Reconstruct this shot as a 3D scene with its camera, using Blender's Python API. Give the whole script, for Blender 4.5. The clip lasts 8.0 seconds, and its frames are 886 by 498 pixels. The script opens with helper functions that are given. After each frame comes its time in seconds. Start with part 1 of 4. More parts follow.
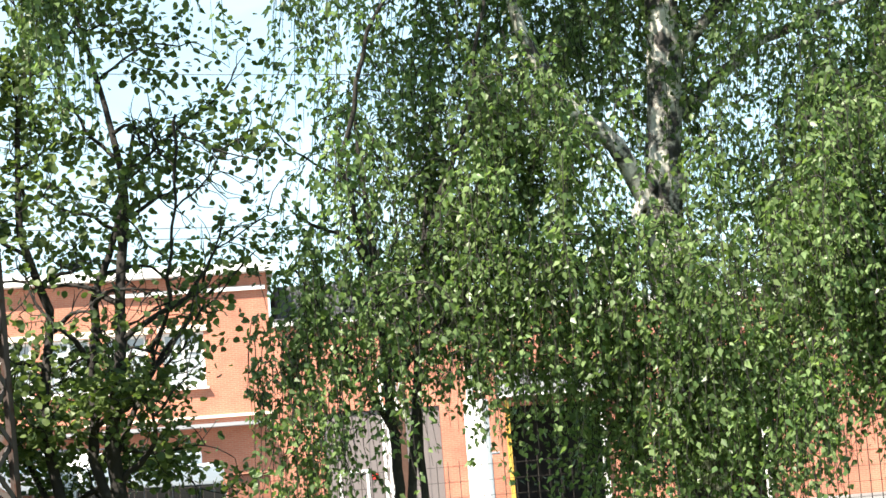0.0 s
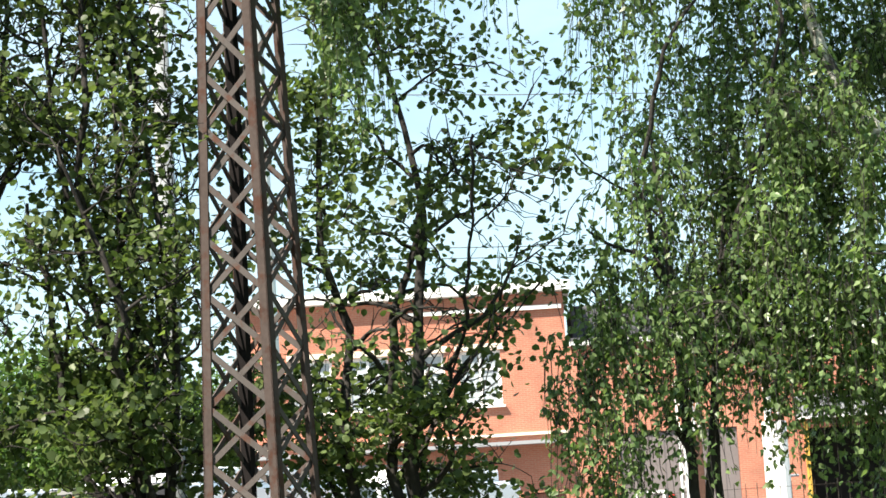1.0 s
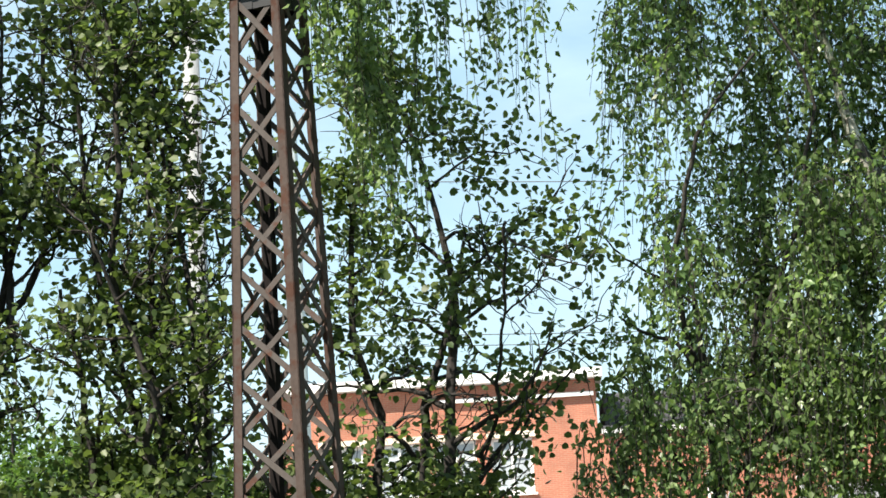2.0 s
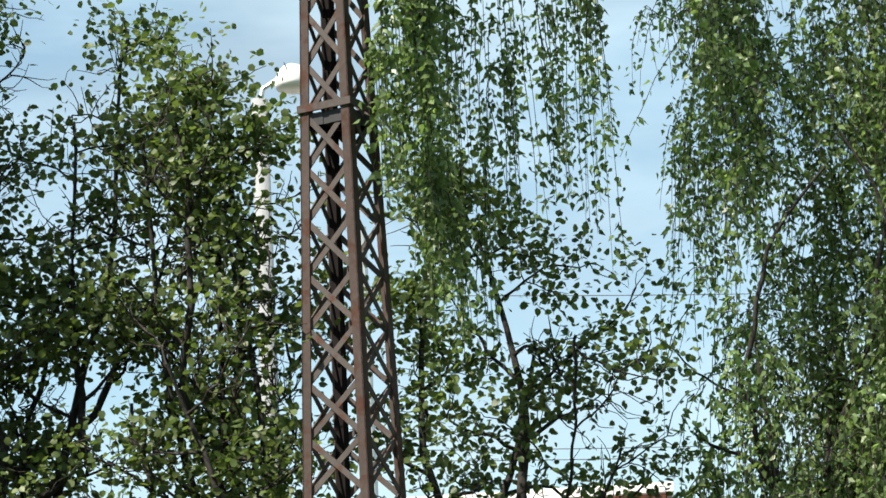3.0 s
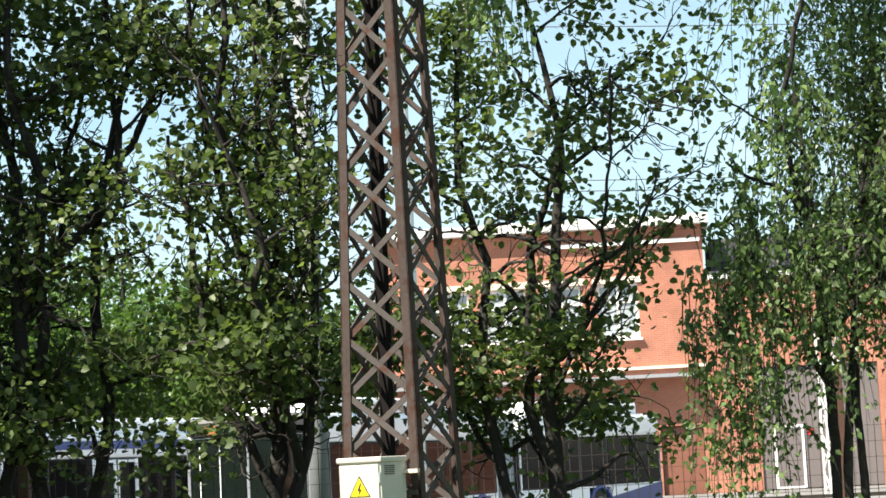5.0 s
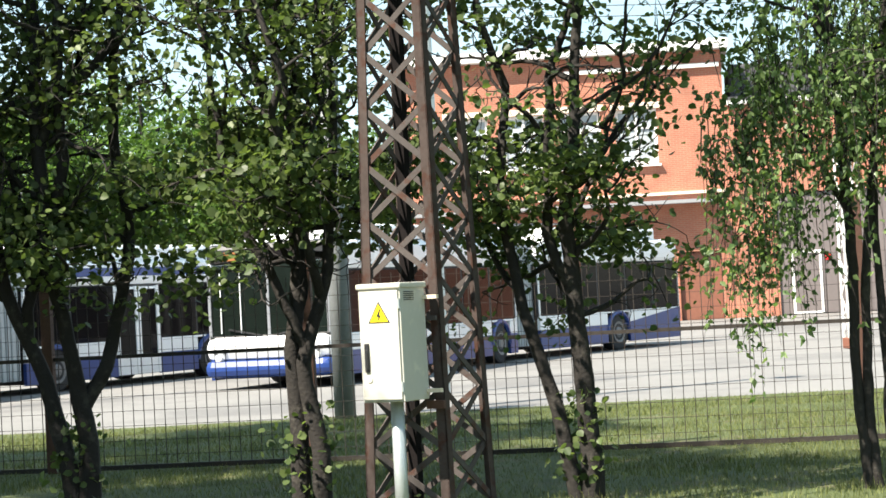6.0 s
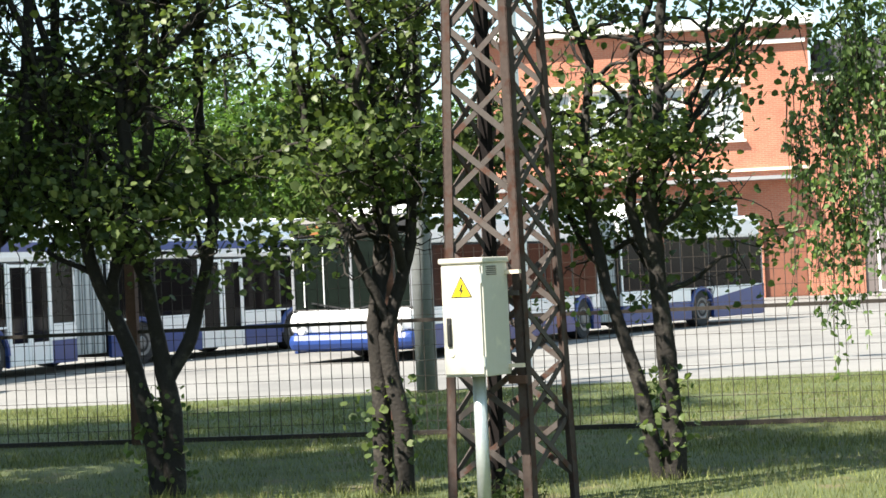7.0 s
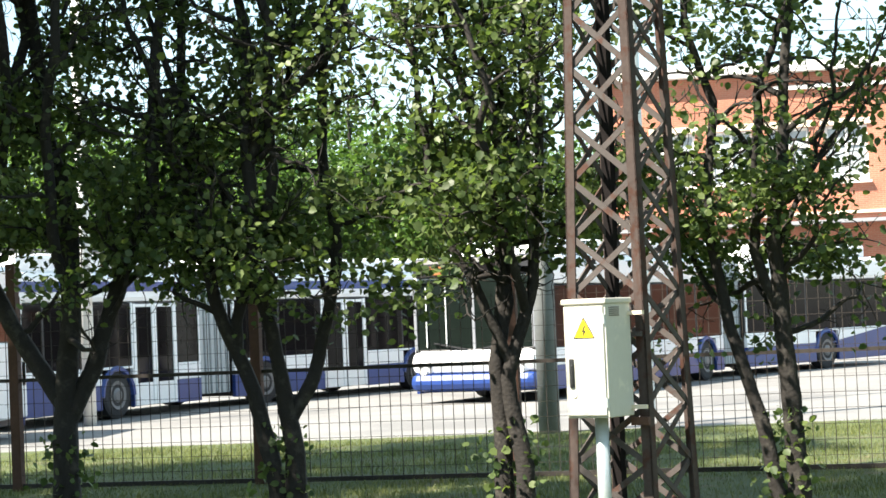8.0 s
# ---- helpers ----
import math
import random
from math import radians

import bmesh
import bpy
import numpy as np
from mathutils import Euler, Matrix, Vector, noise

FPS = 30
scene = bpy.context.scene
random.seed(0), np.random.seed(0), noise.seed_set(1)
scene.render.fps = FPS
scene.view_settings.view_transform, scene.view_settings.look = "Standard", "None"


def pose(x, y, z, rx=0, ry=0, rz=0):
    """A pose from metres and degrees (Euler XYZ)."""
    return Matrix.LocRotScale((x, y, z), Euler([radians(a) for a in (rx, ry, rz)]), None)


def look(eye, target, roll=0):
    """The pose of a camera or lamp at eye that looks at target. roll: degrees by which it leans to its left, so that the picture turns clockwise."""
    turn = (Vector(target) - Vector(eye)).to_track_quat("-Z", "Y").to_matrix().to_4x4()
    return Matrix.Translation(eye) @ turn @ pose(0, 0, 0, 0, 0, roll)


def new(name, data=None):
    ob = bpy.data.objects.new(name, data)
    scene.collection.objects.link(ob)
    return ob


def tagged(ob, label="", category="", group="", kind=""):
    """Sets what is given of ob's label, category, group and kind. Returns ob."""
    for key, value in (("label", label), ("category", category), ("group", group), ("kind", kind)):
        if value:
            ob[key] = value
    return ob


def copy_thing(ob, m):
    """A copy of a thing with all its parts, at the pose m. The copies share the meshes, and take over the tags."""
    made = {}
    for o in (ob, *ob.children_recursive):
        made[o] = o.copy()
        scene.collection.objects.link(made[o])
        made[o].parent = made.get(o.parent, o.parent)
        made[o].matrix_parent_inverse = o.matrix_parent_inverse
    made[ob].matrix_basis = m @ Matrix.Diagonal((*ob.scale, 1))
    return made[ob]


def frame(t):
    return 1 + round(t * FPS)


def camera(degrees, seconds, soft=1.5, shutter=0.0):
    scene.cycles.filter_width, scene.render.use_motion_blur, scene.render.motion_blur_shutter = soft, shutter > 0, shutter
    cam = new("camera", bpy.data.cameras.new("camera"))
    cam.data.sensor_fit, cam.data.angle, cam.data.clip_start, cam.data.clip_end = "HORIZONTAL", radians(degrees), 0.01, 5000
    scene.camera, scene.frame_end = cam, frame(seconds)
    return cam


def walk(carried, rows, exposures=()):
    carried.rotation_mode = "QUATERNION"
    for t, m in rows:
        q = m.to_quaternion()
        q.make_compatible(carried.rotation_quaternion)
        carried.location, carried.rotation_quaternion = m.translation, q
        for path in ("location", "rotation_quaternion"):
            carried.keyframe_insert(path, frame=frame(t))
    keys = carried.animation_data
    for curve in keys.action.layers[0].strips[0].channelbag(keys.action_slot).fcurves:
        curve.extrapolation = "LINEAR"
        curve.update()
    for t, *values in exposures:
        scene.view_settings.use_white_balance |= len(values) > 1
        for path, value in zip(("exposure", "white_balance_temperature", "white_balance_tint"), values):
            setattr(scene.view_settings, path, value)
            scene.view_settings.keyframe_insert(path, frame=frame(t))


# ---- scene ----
# the camera stands on the pavement and is turned by hand
FOV = 23.31
cam = camera(FOV, 8.0, soft=1.6)
EYE = Vector((0.0, 0.0, 1.5))


def turned(yaw, pitch, roll):
    y, p = radians(yaw), radians(pitch)
    way = Vector((math.sin(y) * math.cos(p), math.cos(y) * math.cos(p), math.sin(p)))
    return look(EYE, EYE + way * 10, roll)


PATH = [
    (0.0, 12.597, 6.377, -4.532), (0.5, 8.935, 6.676, -4.420), (1.0, 4.703, 7.440, -3.524), (1.2, 4.501, 7.721, -3.399),
    (2.3, 3.510, 10.850, -3.281), (2.5, 3.107, 11.589, -3.272), (3.0, 2.240, 12.936, -3.025), (3.5, 2.115, 12.263, -3.364),
    (4.0, 1.511, 10.285, -3.615), (4.2, 1.440, 9.181, -3.627), (5.3, 0.705, 4.452, -2.679), (5.5, 0.436, 3.357, -2.824),
    (6.0, 0.190, 1.250, -3.038), (6.5, 0.000, -0.136, -2.865), (7.0, -2.050, 0.688, -2.647), (7.5, -3.675, 1.782, -2.548),
    (8.0, -5.265, 1.912, -2.459),
]
walk(cam, [(t, turned(a, b, c)) for t, a, b, c in PATH], exposures=[(0.0, 1.86, 6850, 10), (0.6, 1.64, 6850, 10), (1.2, 1.54, 6850, 10), (2.5, 1.26, 6850, 10), (3.3, 1.14, 6850, 10), (4.2, 1.16, 6850, 10), (5.5, 1.50, 6850, 10), (7.0, 1.66, 6850, 10), (8.0, 1.90, 6850, 10)])

# ---- daylight ----
SUN_TO = Vector((-0.47, -0.38, 0.80)).normalized()
world = bpy.data.worlds.new("world")
scene.world = world
world.use_nodes = True
wn = world.node_tree
sky = wn.nodes.new("ShaderNodeTexSky")
sky.sky_type = "NISHITA"
sky.sun_disc = False
sky.sun_elevation = math.asin(SUN_TO.z)
sky.sun_rotation = math.atan2(SUN_TO.x, SUN_TO.y)
sky.air_density, sky.dust_density, sky.ozone_density = 1.0, 0.55, 1.8
haze, span, veil = wn.nodes.new("ShaderNodeTexNoise"), wn.nodes.new("ShaderNodeMapRange"), wn.nodes.new("ShaderNodeHueSaturation")
stretch, way = wn.nodes.new("ShaderNodeMapping"), wn.nodes.new("ShaderNodeTexCoord")
stretch.inputs["Scale"].default_value = (3.0, 3.0, 9.0)
wn.links.new(way.outputs["Generated"], stretch.inputs["Vector"])
wn.links.new(stretch.outputs[0], haze.inputs["Vector"])
haze.inputs["Scale"].default_value, haze.inputs["Detail"].default_value = 1.6, 8
span.inputs["From Min"].default_value, span.inputs["From Max"].default_value = 0.48, 0.75
span.inputs["To Min"].default_value, span.inputs["To Max"].default_value = 1.12, 0.8
wn.links.new(haze.outputs["Fac"], span.inputs["Value"])
wn.links.new(span.outputs[0], veil.inputs["Saturation"])
veil.inputs["Hue"].default_value = 0.482
wn.links.new(sky.outputs[0], veil.inputs["Color"])
# thin bright cloud over the blue
cloud, thick, mixed = wn.nodes.new("ShaderNodeTexNoise"), wn.nodes.new("ShaderNodeMapRange"), wn.nodes.new("ShaderNodeMix")
cloud.inputs["Scale"].default_value, cloud.inputs["Detail"].default_value = 2.4, 9
thick.inputs["From Min"].default_value, thick.inputs["From Max"].default_value = 0.42, 0.68
thick.inputs["To Min"].default_value, thick.inputs["To Max"].default_value = 0.26, 0.68
mixed.data_type = "RGBA"
mixed.inputs["B"].default_value = (5.0, 6.7, 7.8, 1)
wn.links.new(stretch.outputs[0], cloud.inputs["Vector"])
wn.links.new(cloud.outputs["Fac"], thick.inputs["Value"])
wn.links.new(thick.outputs[0], mixed.inputs["Factor"])
wn.links.new(veil.outputs[0], mixed.inputs["A"])
wn.links.new(mixed.outputs["Result"], wn.nodes["Background"].inputs[0])
wn.nodes["Background"].inputs[1].default_value = 0.072
sun = new("sun", bpy.data.lights.new("sun", "SUN"))
sun.data.energy, sun.data.angle, sun.data.color = 5.0, radians(0.6), (1.0, 0.95, 0.86)
sun.matrix_world = look(SUN_TO * 50, (0, 0, 0))


# ---- materials ----
def mat(name, colour, rough=0.7, metal=0.0, spread=0.12, scale=6.0, bump=0.0, bump_scale=60.0, other=None, amount=0.5,
        other_scale=3.0, per_piece=0.0, spec=0.5):
    """Base colour with broad stains, fine grain and bump, all in object space."""
    m = bpy.data.materials.new(name)
    m.use_nodes = True
    n, l = m.node_tree.nodes, m.node_tree.links
    b = n["Principled BSDF"]
    b.inputs["Roughness"].default_value, b.inputs["Metallic"].default_value = rough, metal
    b.inputs["Specular IOR Level"].default_value = spec
    geo = n.new("ShaderNodeNewGeometry")
    big, fine = n.new("ShaderNodeTexNoise"), n.new("ShaderNodeTexNoise")
    big.inputs["Scale"].default_value, big.inputs["Detail"].default_value = scale * 0.25, 4
    fine.inputs["Scale"].default_value, fine.inputs["Detail"].default_value = scale * 4, 6
    for t in (big, fine):
        l.new(geo.outputs["Position"], t.inputs["Vector"])
    add = n.new("ShaderNodeMath")
    add.operation = "ADD"
    l.new(big.outputs["Fac"], add.inputs[0])
    l.new(fine.outputs["Fac"], add.inputs[1])
    rng = n.new("ShaderNodeMapRange")
    rng.inputs["From Min"].default_value, rng.inputs["From Max"].default_value = 0.55, 1.45
    rng.inputs["To Min"].default_value, rng.inputs["To Max"].default_value = 1 - spread, 1 + spread
    l.new(add.outputs[0], rng.inputs["Value"])
    mix = n.new("ShaderNodeMix")
    mix.data_type = "RGBA"
    mix.inputs["A"].default_value = (*colour, 1)
    mix.inputs["B"].default_value = (*(other or colour), 1)
    mix.inputs["Factor"].default_value = 0.0
    if other:
        patch = n.new("ShaderNodeTexNoise")
        patch.inputs["Scale"].default_value, patch.inputs["Detail"].default_value = other_scale, 7
        patch.inputs["Roughness"].default_value = 0.65
        l.new(geo.outputs["Position"], patch.inputs["Vector"])
        sharp = n.new("ShaderNodeMapRange")
        sharp.inputs["From Min"].default_value, sharp.inputs["From Max"].default_value = 0.62 - 0.3 * amount, 0.72 - 0.3 * amount
        l.new(patch.outputs["Fac"], sharp.inputs["Value"])
        l.new(sharp.outputs[0], mix.inputs["Factor"])
    hsv = n.new("ShaderNodeHueSaturation")
    l.new(mix.outputs["Result"], hsv.inputs["Color"])
    if per_piece:
        info = n.new("ShaderNodeObjectInfo")
        pr = n.new("ShaderNodeMapRange")
        pr.inputs["To Min"].default_value, pr.inputs["To Max"].default_value = 1 - per_piece, 1 + per_piece
        l.new(info.outputs["Random"], pr.inputs["Value"])
        mul = n.new("ShaderNodeMath")
        mul.operation = "MULTIPLY"
        l.new(pr.outputs[0], mul.inputs[0])
        l.new(rng.outputs[0], mul.inputs[1])
        l.new(mul.outputs[0], hsv.inputs["Value"])
    else:
        l.new(rng.outputs[0], hsv.inputs["Value"])
    l.new(hsv.outputs[0], b.inputs["Base Color"])
    if bump:
        bt, bn = n.new("ShaderNodeTexNoise"), n.new("ShaderNodeBump")
        bt.inputs["Scale"].default_value, bt.inputs["Detail"].default_value = bump_scale, 6
        l.new(geo.outputs["Position"], bt.inputs["Vector"])
        l.new(bt.outputs["Fac"], bn.inputs["Height"])
        bn.inputs["Strength"].default_value, bn.inputs["Distance"].default_value = bump, 0.02
        l.new(bn.outputs[0], b.inputs["Normal"])
    return m


def leaf_mat(name, dark, light, clear=0.45, gloss=0.35):
    """Leaf: diffuse and translucent light, waxy gloss; each leaf a tone of its own."""
    m = bpy.data.materials.new(name)
    m.use_nodes = True
    n, l = m.node_tree.nodes, m.node_tree.links
    b, out = n["Principled BSDF"], n["Material Output"]
    geo = n.new("ShaderNodeNewGeometry")
    ramp = n.new("ShaderNodeValToRGB")
    ramp.color_ramp.elements[0].color, ramp.color_ramp.elements[1].color = (*dark, 1), (*light, 1)
    e = ramp.color_ramp.elements.new(0.93)
    e.color = (light[0] * 1.15, light[1] * 1.05, light[2], 1)
    l.new(geo.outputs["Random Per Island"], ramp.inputs[0])
    patch = n.new("ShaderNodeTexNoise")
    patch.inputs["Scale"].default_value = 2.6
    l.new(geo.outputs["Position"], patch.inputs["Vector"])
    rng = n.new("ShaderNodeMapRange")
    rng.inputs["From Min"].default_value, rng.inputs["From Max"].default_value = 0.3, 0.7
    rng.inputs["To Min"].default_value, rng.inputs["To Max"].default_value = 0.65, 1.35
    l.new(patch.outputs["Fac"], rng.inputs["Value"])
    hsv = n.new("ShaderNodeHueSaturation")
    l.new(ramp.outputs[0], hsv.inputs["Color"])
    l.new(rng.outputs[0], hsv.inputs["Value"])
    l.new(hsv.outputs[0], b.inputs["Base Color"])
    b.inputs["Roughness"].default_value = gloss
    b.inputs["Specular IOR Level"].default_value = 0.3
    tr = n.new("ShaderNodeBsdfTranslucent")
    warm = n.new("ShaderNodeMix")
    warm.data_type, warm.blend_type = "RGBA", "MULTIPLY"
    warm.inputs["Factor"].default_value = 1.0
    l.new(hsv.outputs[0], warm.inputs["A"])
    warm.inputs["B"].default_value = (1.30, 1.42, 0.80, 1)
    l.new(warm.outputs["Result"], tr.inputs[0])
    mx = n.new("ShaderNodeMixShader")
    mx.inputs[0].default_value = clear
    l.new(b.outputs[0], mx.inputs[1])
    l.new(tr.outputs[0], mx.inputs[2])
    l.new(mx.outputs[0], out.inputs["Surface"])
    return m


def brick_mat(name):
    m = bpy.data.materials.new(name)
    m.use_nodes = True
    n, l = m.node_tree.nodes, m.node_tree.links
    b = n["Principled BSDF"]
    b.inputs["Roughness"].default_value = 0.85
    tc, mp = n.new("ShaderNodeTexCoord"), n.new("ShaderNodeMapping")
    mp.inputs["Rotation"].default_value = (radians(90), 0, 0)
    l.new(tc.outputs["Object"], mp.inputs["Vector"])
    br = n.new("ShaderNodeTexBrick")
    br.inputs["Color1"].default_value, br.inputs["Color2"].default_value = (0.42, 0.142, 0.088, 1), (0.37, 0.118, 0.073, 1)
    br.inputs["Mortar"].default_value = (0.38, 0.21, 0.14, 1)
    br.inputs["Scale"].default_value, br.inputs["Mortar Size"].default_value = 1.0, 0.012
    br.inputs["Brick Width"].default_value, br.inputs["Row Height"].default_value = 0.26, 0.077
    l.new(mp.outputs[0], br.inputs["Vector"])
    st = n.new("ShaderNodeTexNoise")
    st.inputs["Scale"].default_value, st.inputs["Detail"].default_value = 0.7, 8
    l.new(tc.outputs["Object"], st.inputs["Vector"])
    rng = n.new("ShaderNodeMapRange")
    rng.inputs["From Min"].default_value, rng.inputs["From Max"].default_value = 0.3, 0.7
    rng.inputs["To Min"].default_value, rng.inputs["To Max"].default_value = 0.75, 1.2
    l.new(st.outputs["Fac"], rng.inputs["Value"])
    hsv = n.new("ShaderNodeHueSaturation")
    l.new(br.outputs["Color"], hsv.inputs["Color"])
    l.new(rng.outputs[0], hsv.inputs["Value"])
    l.new(hsv.outputs[0], b.inputs["Base Color"])
    bp = n.new("ShaderNodeBump")
    bp.inputs["Strength"].default_value, bp.inputs["Distance"].default_value = 0.5, 0.01
    bp.invert = True
    l.new(br.outputs["Fac"], bp.inputs["Height"])
    l.new(bp.outputs[0], b.inputs["Normal"])
    return m


def glass_mat(name, tint=(0.02, 0.022, 0.025), rough=0.06):
    m = mat(name, tint, rough=rough, spread=0.25, scale=1.5, spec=0.05)
    return m


M = {
    "rust": mat("rusty_steel", (0.082, 0.071, 0.067), 0.8, 0.0, 0.2, 8, 0.06, 90, other=(0.080, 0.042, 0.032), amount=0.3, other_scale=9, spec=0.12),
    "leg_rust": mat("red_brown_steel", (0.066, 0.050, 0.045), 0.8, 0.0, 0.25, 8, 0.08, 90, other=(0.060, 0.030, 0.022), amount=0.35, other_scale=7, spec=0.12),
    "dark_rust": mat("dark_rusty_steel", (0.095, 0.047, 0.034), 0.8, 0.1, 0.25, 8, 0.3, 90),
    "galv": mat("galvanised_steel", (0.50, 0.54, 0.54), 0.45, 0.55, 0.12, 12, 0.08, 60),
    "cabinet": mat("cabinet_paint", (0.50, 0.485, 0.43), 0.5, 0.0, 0.05, 5, 0.03, 120, other=(0.60, 0.57, 0.48), amount=0.15, other_scale=6),
    "yellow": mat("yellow_sticker", (0.85, 0.62, 0.02), 0.4),
    "black": mat("black_plastic", (0.02, 0.02, 0.022), 0.5),
    # near-black that puts the back leg's shade into colour
    "leg_shade": mat("painted_leg_shade", (0.012, 0.010, 0.010), 0.9, 0, 0.3, 9, spec=0.1),
    "bark": mat("dark_bark", (0.017, 0.014, 0.012), 0.9, 0, 0.35, 14, 0.5, 40, other=(0.045, 0.040, 0.033), amount=0.25, other_scale=8),
    "birch_bark": mat("birch_bark", (0.62, 0.58, 0.52), 0.8, 0, 0.2, 10, 0.6, 25, other=(0.04, 0.035, 0.032), amount=0.6, other_scale=5.5),
    "leaf": leaf_mat("round_leaf", (0.046, 0.077, 0.030), (0.108, 0.156, 0.054), 0.42, 0.45),
    "birch_leaf": leaf_mat("birch_leaf", (0.064, 0.116, 0.042), (0.172, 0.258, 0.112), 0.48, 0.34),
    "far_leaf": leaf_mat("far_leaf", (0.05, 0.10, 0.025), (0.10, 0.18, 0.045)),
    "blade": leaf_mat("grass_blade", (0.066, 0.088, 0.030), (0.165, 0.195, 0.070), 0.2, 0.6),
    "straw": leaf_mat("dry_grass", (0.16, 0.15, 0.075), (0.28, 0.26, 0.14), 0.2, 0.7),
    "turf": mat("turf", (0.060, 0.078, 0.024), 0.95, 0, 0.35, 7, 0.8, 30, other=(0.10, 0.085, 0.045), amount=0.25, other_scale=1.7),
    "paving": mat("worn_concrete_yard", (0.182, 0.177, 0.170), 0.85, 0, 0.16, 2, 0.2, 40, other=(0.135, 0.131, 0.128), amount=0.45, other_scale=0.22),
    "concrete": mat("grey_concrete", (0.23, 0.242, 0.25), 0.85, 0, 0.15, 6, 0.25, 50),
    "stone": mat("dull_stone", (0.11, 0.105, 0.095), 0.9, 0, 0.3, 20, 0.3, 60),
    "wire": mat("dark_fence_wire", (0.045, 0.038, 0.034), 0.7, 0.3, 0.2),
    "brick": brick_mat("orange_brick"),
    "white": mat("white_paint", (0.78, 0.77, 0.74), 0.55, 0, 0.06, 3, other=(0.6, 0.56, 0.5), amount=0.15),
    "cream": mat("cream_render", (0.66, 0.56, 0.44), 0.8, 0, 0.1, 3),
    "gate": mat("taupe_gate_paint", (0.15, 0.125, 0.12), 0.6, 0, 0.1, 2),
    "brown_door": mat("brown_door_paint", (0.20, 0.075, 0.045), 0.6, 0, 0.15, 2),
    "grey_metal": mat("grey_sheet_metal", (0.30, 0.30, 0.31), 0.5, 0.2, 0.1, 3),
    "roof_dark": mat("dark_roofing", (0.07, 0.07, 0.075), 0.8, 0, 0.15, 2),
    # shade of unlit interiors as a near-black colour
    "dark": mat("interior_shade", (0.03, 0.028, 0.026), 0.9),
    "yellow_paint": mat("yellow_paint", (0.50, 0.30, 0.05), 0.5),
    "red": mat("red_plastic", (0.55, 0.03, 0.03), 0.3),
    "amber": mat("amber_digits", (0.26, 0.10, 0.03), 0.5),
    "bus_white": mat("bus_white_paint", (0.84, 0.85, 0.86), 0.25, 0, 0.04, 1.2),
    "bus_blue": mat("bus_blue_paint", (0.017, 0.048, 0.200), 0.35, 0, 0.08, 1.2),
    "bus_grey": mat("bus_grey_trim", (0.20, 0.21, 0.23), 0.5),
    "bellows": mat("grey_bellows", (0.40, 0.43, 0.44), 0.75, 0, 0.12, 3),
    "glass": glass_mat("tinted_glass", (0.010, 0.0085, 0.009)),
    # dark glass with the green it reflects painted into the base colour
    "screen_glass": glass_mat("windscreen_glass", (0.008, 0.012, 0.010), 0.05),
    "house_glass": glass_mat("window_glass", (0.34, 0.38, 0.40), 0.12),
    "tyre": mat("tyre_rubber", (0.025, 0.025, 0.027), 0.85),
    "rim": mat("steel_rim", (0.16, 0.165, 0.17), 0.5, 0.4),
    "cable": mat("cable_black", (0.10, 0.11, 0.12), 0.7),
    "plaster": mat("grey_plaster", (0.34, 0.32, 0.30), 0.85, 0, 0.1, 1.5),
}


# ---- mesh helpers ----
def finish(name, bm, material, parent=None, label="", smooth=False):
    me = bpy.data.meshes.new(name)
    bm.normal_update()
    bm.to_mesh(me)
    bm.free()
    me.materials.append(M[material])
    if smooth:
        me.shade_smooth()
    ob = new(name, me)
    if parent is not None:
        ob.parent = parent
    if label:
        ob["label"] = label
    return ob


def part(name, bm, material, parent, label="", smooth=False):
    return finish(name, bm, material, parent, label, smooth)


def thing(name, x, y, z=0.0, rz=0.0, label="", category="", group="", kind=""):
    ob = new(name)
    ob.matrix_basis = pose(x, y, z, 0, 0, rz)
    return tagged(ob, label, category, group, kind)


def box(bm, c, s, m=None, bevel=0.0):
    r = bmesh.ops.create_cube(bm, size=1.0)
    vs = r["verts"]
    bmesh.ops.scale(bm, vec=s, verts=vs)
    if bevel:
        es = list({e for v in vs for e in v.link_edges})
        o = bmesh.ops.bevel(bm, geom=es, offset=bevel, segments=2, affect="EDGES", profile=0.5)
        vs = list({v for f in o["faces"] for v in f.verts} | {v for v in vs if v.is_valid})
    if m is not None:
        bmesh.ops.transform(bm, matrix=m, verts=vs)
    bmesh.ops.translate(bm, vec=c, verts=vs)
    return bm


def cube(c, s, m=None, bevel=0.0):
    return box(bmesh.new(), c, s, m, bevel)


def bar(bm, a, b, w, h, up=(0, 0, 1)):
    """A flat bar from a to b, w wide across and h thick along up."""
    a, b = Vector(a), Vector(b)
    d = (b - a).normalized()
    u = Vector(up)
    side = d.cross(u).normalized()
    u = side.cross(d)
    vs = [bm.verts.new(p + side * sx * w / 2 + u * sz * h / 2) for p in (a, b) for sx, sz in ((-1, -1), (1, -1), (1, 1), (-1, 1))]
    for f in ((3, 2, 1, 0), (4, 5, 6, 7), (0, 1, 5, 4), (1, 2, 6, 5), (2, 3, 7, 6), (3, 0, 4, 7)):
        bm.faces.new([vs[i] for i in f])
    return bm


